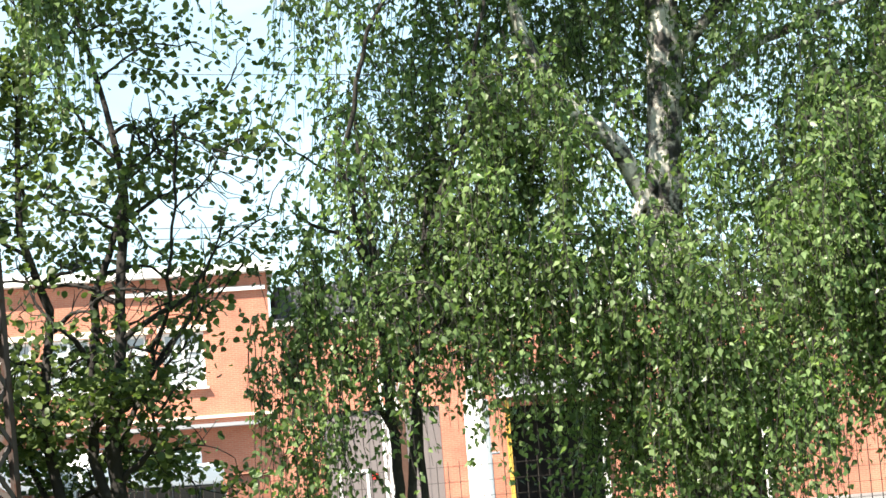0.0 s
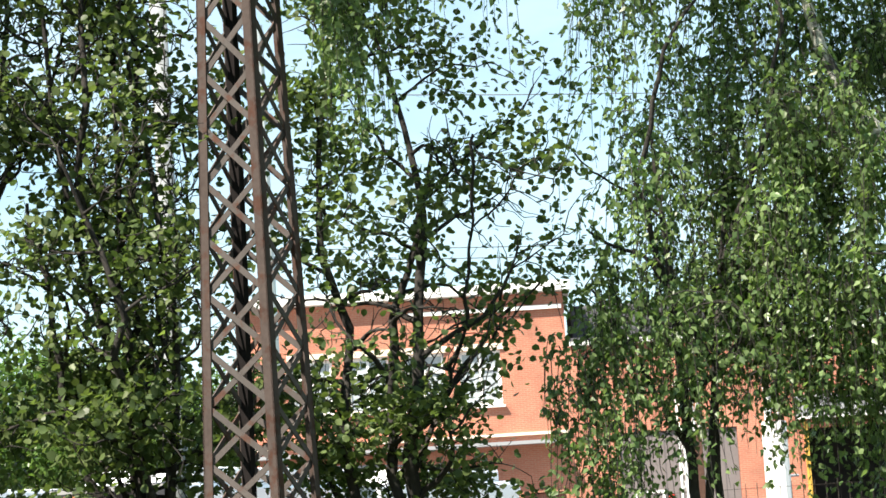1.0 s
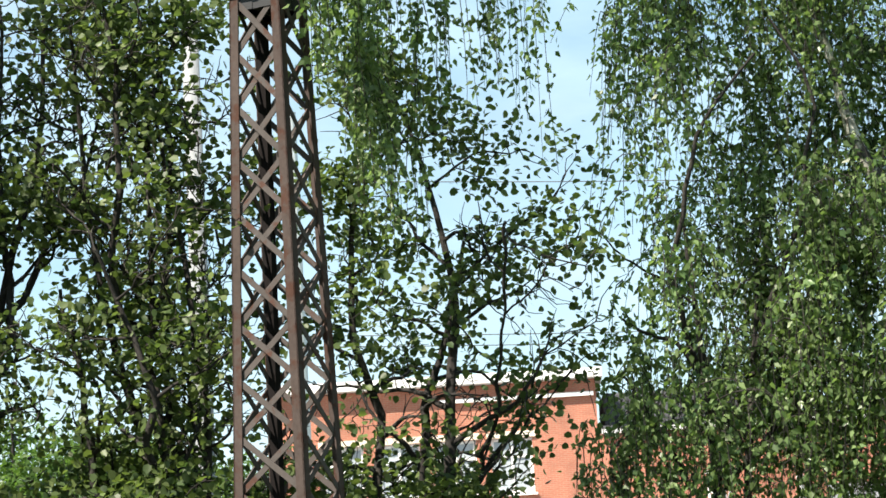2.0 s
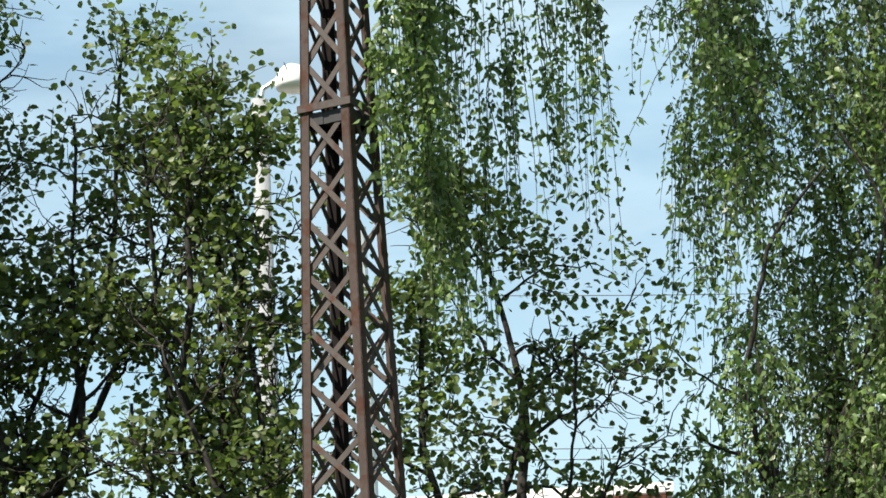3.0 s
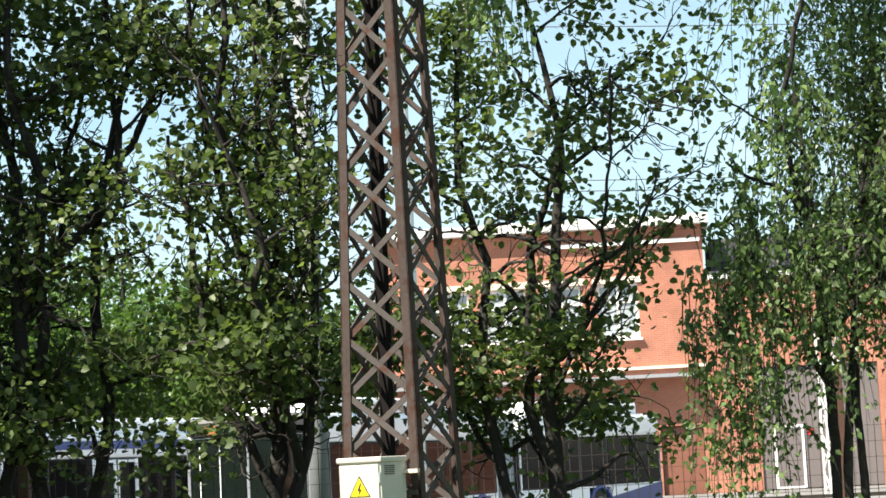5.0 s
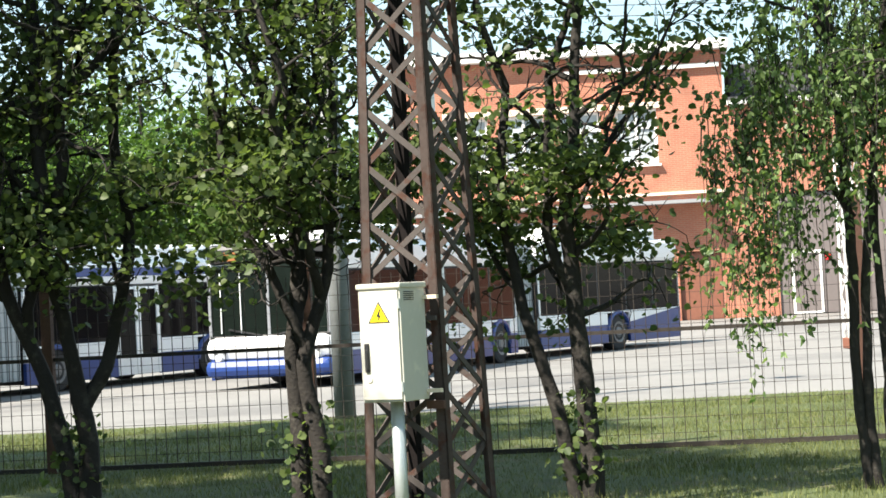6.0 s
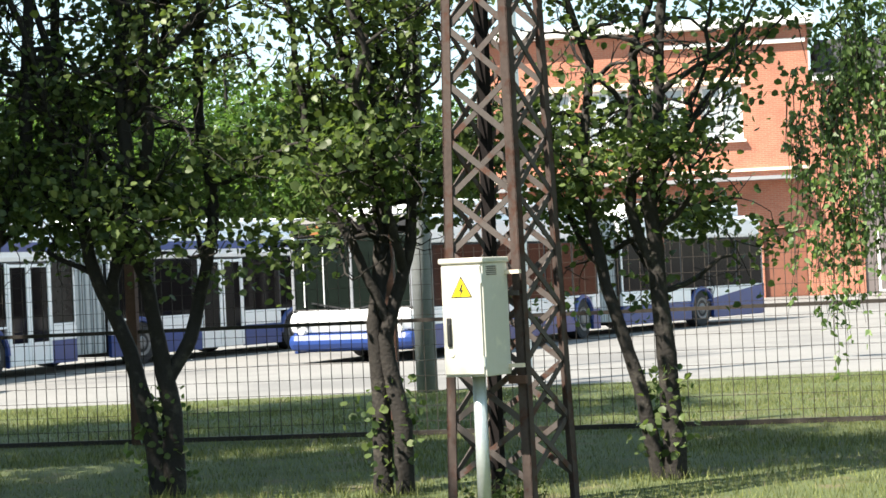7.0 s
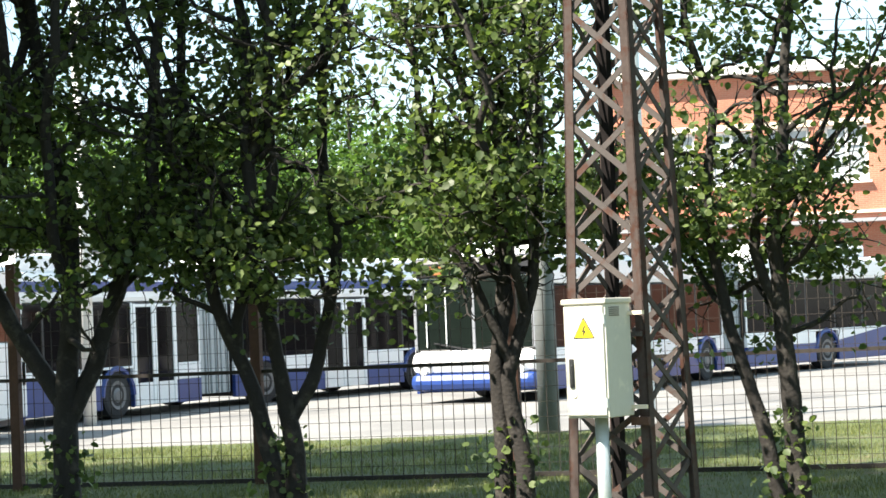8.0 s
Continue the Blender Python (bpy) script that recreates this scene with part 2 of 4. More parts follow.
def tube(bm, pts, radii, n=8):
    """A round tube through pts."""
    rings = []
    for i, p in enumerate(pts):
        p = Vector(p)
        a, b = Vector(pts[max(i - 1, 0)]), Vector(pts[min(i + 1, len(pts) - 1)])
        d = (b - a).normalized()
        x = d.orthogonal().normalized() if i == 0 else (rings_x - d * rings_x.dot(d)).normalized()
        rings_x = x
        y = d.cross(x)
        rings.append([bm.verts.new(p + (x * math.cos(2 * math.pi * k / n) + y * math.sin(2 * math.pi * k / n)) * radii[i]) for k in range(n)])
    for r, q in zip(rings, rings[1:]):
        for k in range(n):
            bm.faces.new((r[k], r[(k + 1) % n], q[(k + 1) % n], q[k]))
    bm.faces.new(rings[0][::-1])
    bm.faces.new(rings[-1])
    return bm


def mesh_from(name, verts, faces, material, parent=None, smooth=False):
    """verts: n x 3 array, faces: m x k array."""
    me = bpy.data.meshes.new(name)
    k = faces.shape[1]
    me.vertices.add(len(verts))
    me.vertices.foreach_set("co", np.ascontiguousarray(verts, dtype=np.float32).ravel())
    me.loops.add(faces.size)
    me.loops.foreach_set("vertex_index", np.ascontiguousarray(faces, dtype=np.int32).ravel())
    me.polygons.add(len(faces))
    me.polygons.foreach_set("loop_start", np.arange(0, faces.size, k, dtype=np.int32))
    me.update(calc_edges=True)
    me.materials.append(M[material])
    if smooth:
        me.shade_smooth()
    ob = new(name, me)
    if parent is not None:
        ob.parent = parent
    return ob


# ---- ground ----
def ground_sheet():
    xs = np.concatenate([[-2500, -600, -150, -60, -30], np.arange(-16, 16.1, 0.4), [30, 60, 150, 600, 2500]])
    ys = np.concatenate([[-2500, -400, -60, -10], np.arange(4, 28.1, 0.4)])
    X, Y = np.meshgrid(xs, ys)
    Z = np.zeros_like(X)
    for i in range(X.shape[0]):
        for j in range(X.shape[1]):
            if abs(X[i, j]) < 16 and 4 < Y[i, j] < 27.5:
                Z[i, j] = 0.035 * noise.noise((X[i, j] * 0.7, Y[i, j] * 0.7, 0)) - 0.01
    v = np.stack([X.ravel(), Y.ravel(), Z.ravel()], 1)
    w = len(xs)
    f = np.array([(r * w + c, r * w + c + 1, (r + 1) * w + c + 1, (r + 1) * w + c) for r in range(len(ys) - 1) for c in range(w - 1)])
    ob = mesh_from("ground", v, f, "turf", smooth=True)
    return tagged(ob, "mown green lawn with worn patches under the trees", "lawn", kind="structure")


ground_sheet()
yard = finish("yard_pavement", cube((0, 1264, -0.1), (5000, 2472, 0.2)), "paving")
tagged(yard, "pale worn concrete yard of the bus depot", "yard", kind="structure")


# unseen wall added behind the camera so the bus windows reflect something dark
back = finish("reflection_wall", cube((10, -32, 4.4), (260, 0.5, 9.0)), "plaster")
tagged(back, "plain grey wall added unseen behind the camera to darken reflections", "wall", kind="structure")


# ---- depot building: local x along the wall, y=0 the face towards the yard, faces -y ----
def wall_with_openings(x0, x1, z0, z1, holes, depth=0.5):
    """Wall pieces round rectangular openings (xa, xb, za, zb)."""
    bm = bmesh.new()
    xs = sorted({x0, x1, *[h[0] for h in holes], *[h[1] for h in holes]})
    for a, b in zip(xs, xs[1:]):
        mid = (a + b) / 2
        gaps = sorted((h[2], h[3]) for h in holes if h[0] < mid < h[1])
        z = z0
        for ga, gb in gaps:
            if ga > z:
                box(bm, (mid, depth / 2, (z + ga) / 2), (b - a, depth, ga - z))
            z = gb
        if z1 > z:
            box(bm, (mid, depth / 2, (z + z1) / 2), (b - a, depth, z1 - z))
    bmesh.ops.remove_doubles(bm, verts=bm.verts, dist=0.0005)
    return bm


def window(parent, xa, xb, za, zb):
    w, h = xb - xa, zb - za
    win = new("window")
    win.parent, win.location = parent, (xa + w / 2, 0.16, za + h / 2)
    bm = bmesh.new()
    for s in (-1, 1):
        box(bm, (s * (w / 2 - 0.06), 0, 0), (0.12, 0.1, h))
        box(bm, (0, 0, s * (h / 2 - 0.06)), (w - 0.24, 0.1, 0.12))
    part("window_frame", bm, "white", win)
    part("mullion", cube((0, -0.003, 0), (0.11, 0.1, h - 0.24)), "white", win)
    part("transom", cube((0, -0.006, h * 0.17), (w - 0.24, 0.1, 0.1)), "white", win)
    for s in (-1, 1):
        for lo, hi in ((-h / 2 + 0.12, h * 0.17 - 0.05), (h * 0.17 + 0.05, h / 2 - 0.12)):
            part("pane", cube((s * (w / 4 - 0.02), 0.02, (lo + hi) / 2), (w / 2 - 0.18, 0.012, hi - lo)), "house_glass", win)
    part("window_sill", cube((0, -0.2, -h / 2 - 0.05), (w + 0.2, 0.3, 0.08)), "white", win)
    part("lintel", cube((0, -0.19, h / 2 + 0.14), (w + 0.3, 0.1, 0.26)), "cream", win)
    return win


BX, BY, BR = 10.0, 86.0, -6.0
hall = thing("depot_hall", BX, BY, 0, BR, "two-storey orange brick depot hall with white roof edge and white windows", "building")
wins = [(-2.55 - 2.27 * k, -0.88 - 2.27 * k, 4.87 + 1.48, 7.1 + 1.48) for k in range(4)]
door_hole = (-0.3, 1.4, 0.0, 2.75)
part("wall", wall_with_openings(-11.0, 1.8, -0.05, 10.78, wins + [door_hole]), "brick", hall)
part("back_wall", cube((-4.6, 12, 5.2), (12.8, 0.5, 11.1)), "brick", hall)
for x in (-10.75, 1.55):
    part("side_wall", cube((x, 6.12, 5.2), (0.5, 11.23, 11.1)), "brick", hall)
part("roof", cube((-4.6, 6.0, 10.99), (13.4, 13.0, 0.40), bevel=0.03), "white", hall, "white sheet-metal roof edge")
part("parapet", cube((-1.4, -0.09, 10.18), (6.2, 0.18, 0.16)), "white", hall)
part("string_course", cube((-4.6, -0.06, 5.12), (12.8, 0.12, 0.12)), "cream", hall)
part("canopy", cube((-4.8, -0.5, 4.75), (12.2, 1.0, 0.14)), "grey_metal", hall)
part("door", cube((0.55, 0.25, 1.36), (1.66, 0.1, 2.70)), "brown_door", hall, "brown painted steel door")
part("floor_slab", cube((-4.6, 6, 0.01), (11.6, 11, 0.08)), "concrete", hall)
for x0, x1, z0, z1 in wins:
    window(hall, x0, x1, z0, z1)

wing = thing("depot_gate_wing", BX, BY, 0, BR, "orange brick depot wing with tall vehicle gates and flat dark roof", "building")
g1 = (3.65, 8.4, 0.0, 4.9)
g2 = (11.05, 15.1, 0.0, 4.65)
g3 = (18.0, 21.8, 0.0, 4.9)
part("wall", wall_with_openings(1.82, 36, -0.05, 8.5, [g1, g2, g3]), "brick", wing)
part("back_wall", cube((18.9, 14, 4.2), (34, 0.4, 8.5)), "brick", wing)
part("side_wall", cube((35.7, 7.1, 4.2), (0.5, 13.0, 8.5)), "brick", wing)
part("roof", cube((19.1, 7.0, 8.75), (34.4, 14.6, 0.14)), "roof_dark", wing)
part("coping", cube((19.1, -0.06, 8.6), (34.4, 0.5, 0.18)), "white", wing)
part("roof_light", cube((5.7, 4.0, 9.55), (7.2, 5.0, 1.5), bevel=0.1), "roof_dark", wing, "dark roof monitor")
part("interior_floor", cube((19.2, 7.3, 0.012), (32.5, 13, 0.06)), "concrete", wing)
# dark sheet added behind the open gate, painted as the shade inside
part("gate_shade_sheet", cube((13.5, 6.5, 3.0), (7.0, 0.2, 6.0)), "dark", wing)
for a, b in ((3.65, 6.02), (6.03, 8.4)):
    leaf = part("gate_leaf", cube(((a + b) / 2, 0.16, 2.46), (b - a - 0.02, 0.1, 4.85)), "gate", wing, "taupe painted steel gate leaf")
    for k in range(1, 4):
        part("gate_rib", cube((a + (b - a) * k / 4, 0.10, 2.46), (0.05, 0.03, 4.8)), "gate", leaf)
wicket = new("wicket_door")
wicket.parent = wing
part("door_panel", cube((4.75, 0.085, 1.30), (1.0, 0.03, 2.35)), "gate", wicket)
for c, s in (((4.2, 0.08, 1.3), (0.1, 0.05, 2.5)), ((5.3, 0.08, 1.3), (0.1, 0.05, 2.5)), ((4.75, 0.08, 2.5), (1.0, 0.05, 0.1)), ((4.75, 0.08, 0.08), (1.0, 0.05, 0.08))):
    part("door_frame", cube(c, s), "white", wicket, "white painted edge strip")
part("red_plate", cube((5.62, 0.09, 2.25), (0.24, 0.02, 0.24)), "red", wing)
for g in (g2, g3):
    part("gate_jamb", cube((g[0] + 0.07, -0.03, 2.45), (0.14, 0.4, 4.9)), "yellow_paint", wing, "yellow painted gate post")
    part("gate_jamb", cube((g[1] - 0.08, -0.03, 2.45), (0.16, 0.4, 4.9)), "white", wing)
    part("lintel_box", cube(((g[0] + g[1]) / 2, -0.12, 5.55), (g[1] - g[0] + 0.6, 0.4, 0.9)), "grey_metal", wing)
    part("lintel_strip", cube(((g[0] + g[1]) / 2, -0.2, 5.05), (g[1] - g[0] + 0.6, 0.5, 0.08)), "white", wing)

house = thing("far_house", -20, 100, 0, 4, "low grey plastered house with a dark roof beyond the yard", "house")
part("wall", wall_with_openings(-9, 9, -0.05, 5.6, [(-7 + 3 * k, -5.7 + 3 * k, 2.9, 4.5) for k in range(5)]), "plaster", house)
part("back_wall", cube((0, 8, 2.8), (18, 0.4, 5.6)), "plaster", house)
bm = bmesh.new()
vs = [bm.verts.new(p) for p in ((-9.4, -0.4, 5.6), (9.4, -0.4, 5.6), (9.4, 8.6, 5.6), (-9.4, 8.6, 5.6), (-9.4, 4.1, 7.6), (9.4, 4.1, 7.6))]
for f in ((0, 1, 5, 4), (2, 3, 4, 5), (1, 2, 5), (3, 0, 4), (3, 2, 1, 0)):
    bm.faces.new([vs[i] for i in f])
part("roof", bm, "roof_dark", house)
for k in range(5):
    window(house, -7 + 3 * k, -5.7 + 3 * k, 2.9, 4.5)


# ---- white lattice masts in the yard ----
def lattice_mast(x, y, height, width, plinth):
    mast = thing("lattice_mast", x, y, 0, 8, "white painted steel lattice mast on an orange base", "mast", "white masts in the yard")
    part("base", cube((0, 0, 0.12), (width + 0.06, width + 0.06, 0.22), bevel=0.02), plinth, mast)
    for sx in (-1, 1):
        for sy in (-1, 1):
            part("leg", cube((sx * width / 2, sy * width / 2, height / 2 + 0.2), (0.038, 0.038, height)), "white", mast)
    n = int(height / 0.36)
    for s in (-1, 1):
        for k in range(n):
            z0, z1 = 0.3 + k * height / n, 0.3 + (k + 1) * height / n
            e = 1 if k % 2 else -1
            part("brace", bar(bmesh.new(), (-e * width / 2, s * width / 2, z0), (e * width / 2, s * width / 2, z1 - 0.04), 0.03, 0.016, (0, 1, 0)), "white", mast)
            part("brace", bar(bmesh.new(), (s * width / 2, -e * width / 2, z0), (s * width / 2, e * width / 2, z1 - 0.04), 0.03, 0.016, (1, 0, 0)), "white", mast)
    part("cap", cube((0, 0, height + 0.22), (width + 0.1, width + 0.1, 0.06)), "white", mast)
    return mast


lattice_mast(8.36, 43.4, 3.95, 0.34, "brown_door")
post = thing("round_post", 11.9, 51.0, 0, 0, "thick white painted round post with a small lattice head", "post")
part("shaft", tube(bmesh.new(), [(0, 0, 0), (0, 0, 3.6)], [0.32, 0.30], 16), "white", post, smooth=False)
part("head", tube(bmesh.new(), [(-0.12, 0, 3.6), (-0.12, 0, 4.5)], [0.09, 0.09], 8), "white", post)
for k in range(3):
    part("brace", bar(bmesh.new(), (-0.12, 0, 3.7 + k * 0.3), (0.22, 0, 3.62), 0.04, 0.04, (0, 1, 0)), "white", post)
rail = thing("crowd_barrier", 12.35, 52.0, 0, 0, "dark blue steel tube barrier beside the gate", "barrier")
for x in (-0.2, 0.05):
    part("upright", tube(bmesh.new(), [(x, 0, 0), (x, 0, 3.0)], [0.045, 0.045]), "bus_grey", rail)
part("crossbar", tube(bmesh.new(), [(-0.25, 0, 2.3), (0.3, 0, 2.3)], [0.035, 0.035]), "bus_grey", rail)


# ---- trolleybuses: x towards the front, y=0 the middle line ----
W2 = 1.275


def shell(x0, x1, z0, z1, inset=0.0, bevel=0.05):
    return cube(((x0 + x1) / 2, 0, (z0 + z1) / 2), (x1 - x0, (W2 - inset) * 2, z1 - z0), bevel=bevel)


def wheel(parent, x, s):
    w = new("wheel")
    w.parent, w.location = parent, (x, s * (W2 - 0.16), 0.48)
    part("tyre", tube(bmesh.new(), [(0, -0.14, 0), (0, -0.12, 0), (0, 0.12, 0), (0, 0.14, 0)], [0.42, 0.48, 0.48, 0.42], 24), "tyre", w)
    part("rim", tube(bmesh.new(), [(0, s * 0.10, 0), (0, s * 0.152, 0), (0, s * 0.13, 0), (0, s * 0.165, 0)], [0.29, 0.29, 0.17, 0.10], 20), "rim", w)


def section(bus, x0, x1, axles, rear, doors, side_sign, stripe):
    """One rigid car of the bus between x0 and x1; doors: (x, width) on the -y side."""
    part("roof_band", shell(x0, x1, 2.35, 2.98, 0.02, 0.12), "bus_white", bus)
    part("chassis", shell(x0 + 0.1, x1 - 0.1, 0.22, 0.95, 0.12, 0.02), "black", bus)
    part("stripe", cube(((x0 + x1) / 2, 0, 2.68), (x1 - x0 - 0.1, W2 * 2 - 0.01, 0.2)), stripe, bus)
    for s in (-1, 1):
        cuts = sorted([(a - 0.56, a + 0.56, "arch") for a in axles] + ([(d - w / 2, d + w / 2, "door") for d, w in doors] if s == side_sign else []))
        x = x0
        lower = []
        for a, b, kind in cuts:
            if a > x:
                lower.append((x, a))
            x = b
        if x1 > x:
            lower.append((x, x1))
        for a, b in lower:
            part("skirt_panel", cube(((a + b) / 2, s * (W2 - 0.04), 0.45), (b - a - 0.01, 0.08, 0.49), bevel=0.01), "bus_blue", bus)
            part("waist_panel", cube(((a + b) / 2, s * (W2 - 0.04), 0.85), (b - a - 0.01, 0.08, 0.30), bevel=0.01), "bus_white", bus)
        solid = [(x0, x1)]
        if s == side_sign:
            x, solid = x0, []
            for d, w in sorted(doors):
                solid.append((x, d - w / 2))
                x = d + w / 2
            solid.append((x, x1))
        for a, b in solid:
            if b - a < 0.15:
                continue
            part("window_sill", cube(((a + b) / 2, s * (W2 - 0.035), 1.03), (b - a - 0.01, 0.06, 0.05), bevel=0.01), "bus_white", bus)
            for xx in (a + 0.03, b - 0.03):
                part("window_rim", cube((xx, s * (W2 - 0.028), 1.70), (0.05, 0.05, 1.30)), "bus_white", bus)
            n = max(1, round((b - a) / 1.5))
            for k in range(n):
                xa, xb = a + (b - a) * k / n, a + (b - a) * (k + 1) / n
                part("side_window", cube(((xa + xb) / 2, s * (W2 - 0.045), 1.70), (xb - xa - 0.07, 0.05, 1.29), bevel=0.012), "glass", bus)
                part("window_post", cube((xb - 0.001, s * (W2 - 0.06), 1.70), (0.07, 0.06, 1.30)), "black", bus)
        for a in axles:
            ring = bmesh.new()
            pts = [(a + 0.56 * math.cos(q), s * (W2 - 0.02), 0.46 + 0.56 * math.sin(q)) for q in np.linspace(0, math.pi, 11)]
            tube(ring, pts, [0.06] * 11, 6)
            part("wheel_arch", ring, "bus_blue", bus)
            wheel(bus, a, s)
    for d, w in doors:
        dr = new("door")
        dr.parent, dr.location = bus, (d, side_sign * (W2 - 0.03), 0)
        part("door_gasket", cube((0, side_sign * -0.03, 1.29), (w - 0.02, 0.05, 2.14)), "black", dr)
        for e in (-1, 1):
            c = e * w / 4
            for xx in (c - w / 4 + 0.055, c + w / 4 - 0.055):
                part("door_stile", cube((xx, 0, 1.28), (0.09, 0.08, 2.10), bevel=0.008), "bus_white", dr)
            for zz in (0.26, 0.66, 2.29):
                part("door_rail", cube((c, 0, zz), (w / 2 - 0.17, 0.05, 0.06)), "bus_white", dr)
            part("door_glass", cube((c, 0, 1.475), (w / 2 - 0.17, 0.03, 1.57)), "glass", dr)
            part("door_panel", cube((c, 0, 0.46), (w / 2 - 0.17, 0.035, 0.34)), "bus_white", dr)
    # solid block whose near-black colour stands for the unlit inside of the bus
    part("cabin_shade_block", shell(x0 + 0.05, x1 - 0.05, 0.955, 2.4, 0.1, 0.02), "dark", bus)


def trolleybus(name, x, y, rz, bend, side_sign, stripe, rear_axle, label):
    """Origin under the joint. bend: degrees by which the rear car swings."""
    bus = thing(name, x, y, 0, rz, label, "trolleybus", "articulated buses in the yard")
    bus.scale = (1, 1, 0.88)
    front, back = new("front_car"), new("rear_car")
    front.parent = back.parent = bus
    back.rotation_euler = (0, 0, radians(bend))
    section(front, 0.72, 10.15, [1.75, 7.5], False, [(4.65, 1.6), (9.1, 1.2)], side_sign, stripe)
    section(back, -7.8, -0.72, [rear_axle], True, [(-2.5, 1.6)], side_sign, stripe)
    # nose
    part("nose", cube((10.22, 0, 0.84), (0.42, W2 * 2 - 0.02, 0.50), bevel=0.19), "bus_white", front, "rounded white nose")
    part("bumper", cube((10.25, 0, 0.44), (0.44, W2 * 2 - 0.02, 0.38), bevel=0.15), "bus_blue", front, "bright blue bumper")
    part("windscreen", cube((10.16, 0, 1.80), (0.18, W2 * 2 - 0.10, 1.52), bevel=0.08), "screen_glass", front, "large dark windscreen with the reflected green put into its colour")
    part("screen_gasket", cube((10.235, 0, 1.075), (0.05, W2 * 2 - 0.14, 0.07), bevel=0.01), "black", front)
    for yy in (-W2 + 0.09, 0.0, W2 - 0.09):
        part("screen_post", cube((10.25, yy, 1.82), (0.03, 0.06, 1.44), bevel=0.01), "bus_grey", front)
    # white rods added as the upright streaks reflected in the windscreen
    for yy in (-0.95, -0.55, 0.55):
        part("reflection_rod", tube(bmesh.new(), [(10.275, yy, 1.16), (10.262, yy, 2.40)], [0.012, 0.012], 6), "bus_white", front, "thin white rod standing in for a streak reflected in the windscreen")
    for yy in (-1.02, -0.84, 0.84, 1.02):
        part("lamp_lens", tube(bmesh.new(), [(10.40, yy, 0.80), (10.44, yy, 0.80)], [0.07, 0.05], 10), "rim", front, "small round headlamp")
    part("front_roof", cube((10.02, 0, 2.79), (0.5, W2 * 2 - 0.06, 0.42), bevel=0.12), "black", front)
    part("route_sign", cube((10.262, 0.1, 2.74), (0.03, 1.7, 0.24)), "glass", front)
    part("route_digits", cube((10.28, -0.75, 2.74), (0.02, 0.3, 0.18)), "amber", front, "amber route digits")
    for yy in (-1, 1):
        h = part("headlight", tube(bmesh.new(), [(10.36, yy * 0.98, 0.66), (10.43, yy * 0.98, 0.66)], [0.1, 0.07], 12), "white", front)
        part("wiper", bar(bmesh.new(), (10.28, yy * 0.15, 1.10), (10.28, yy * 0.8, 1.24), 0.03, 0.03), "black", front)
        part("tail_light", cube((-7.82, yy * 1.08, 1.1), (0.06, 0.2, 0.42), bevel=0.01), "red", back)
        part("mirror", cube((10.45, yy * 1.42, 2.2), (0.12, 0.16, 0.36), bevel=0.02), "black", front)
    part("side_sign", cube((8.05, side_sign * (W2 - 0.01), 2.22), (0.6, 0.05, 0.22)), "amber", front, "amber route digits")
    part("tail_panel", cube((-7.8, 0, 1.0), (0.1, W2 * 2 - 0.1, 1.3), bevel=0.03), "bus_white", back)
    part("tail_window", cube((-7.81, 0, 2.05), (0.08, W2 * 2 - 0.5, 0.8), bevel=0.02), "glass", back)
    for s in (-1, 1):
        w = bmesh.new()
        vs = [w.verts.new((px, s * (W2 + 0.006), pz)) for px, pz in ((-4.6, 0.68), (-7.8, 0.68), (-7.8, 1.06))]
        w.faces.new(vs if s < 0 else vs[::-1])
        part("tail_sweep", w, "bus_blue", back, "blue sweep rising to the tail")
    # joint
    bl = new("bellows")
    bl.parent = bus
    for k in range(15):
        xx = -0.70 + k * 0.10
        part("fold", cube((xx, 0, 1.62), (0.07, W2 * 2 - 0.10 - (0.06 if k % 2 else 0), 2.6), pose(0, 0, 0, 0, 0, bend * (0.5 - k / 14)), 0.02), "bellows", bl)
    # roof gear
    part("roof_fairing", cube((4.9, 0, 3.12), (8.2, 2.3, 0.42), bevel=0.10), "bus_white", front)
    part("roof_box", cube((-4.1, 0, 3.12), (5.6, 2.3, 0.42), bevel=0.10), "bus_white", back)
    for yy in (-0.35, 0.35):
        part("trolley_pole", tube(bmesh.new(), [(3.0, yy, 3.40), (-6.2, yy * 1.4, 3.55)], [0.035, 0.025], 6), "black", front)
    return bus


# joint at w2 -1.6 m along the way
trolleybus("trolleybus", 0.78, 48.11, -112.0, -10.5, -1, "bus_white", -4.5, "white and blue articulated trolleybus parked with its nose in the sun")
trolleybus("trolleybus", -9.53, 41.71, 64.0, 10.1, -1, "bus_blue", -3.9, "white and blue articulated trolleybus with grey bellows and double doors")
trolleybus("trolleybus", -17.3, 30.98, 180, 0, -1, "bus_blue", -4.5, "white and blue articulated trolleybus showing a red tail light")


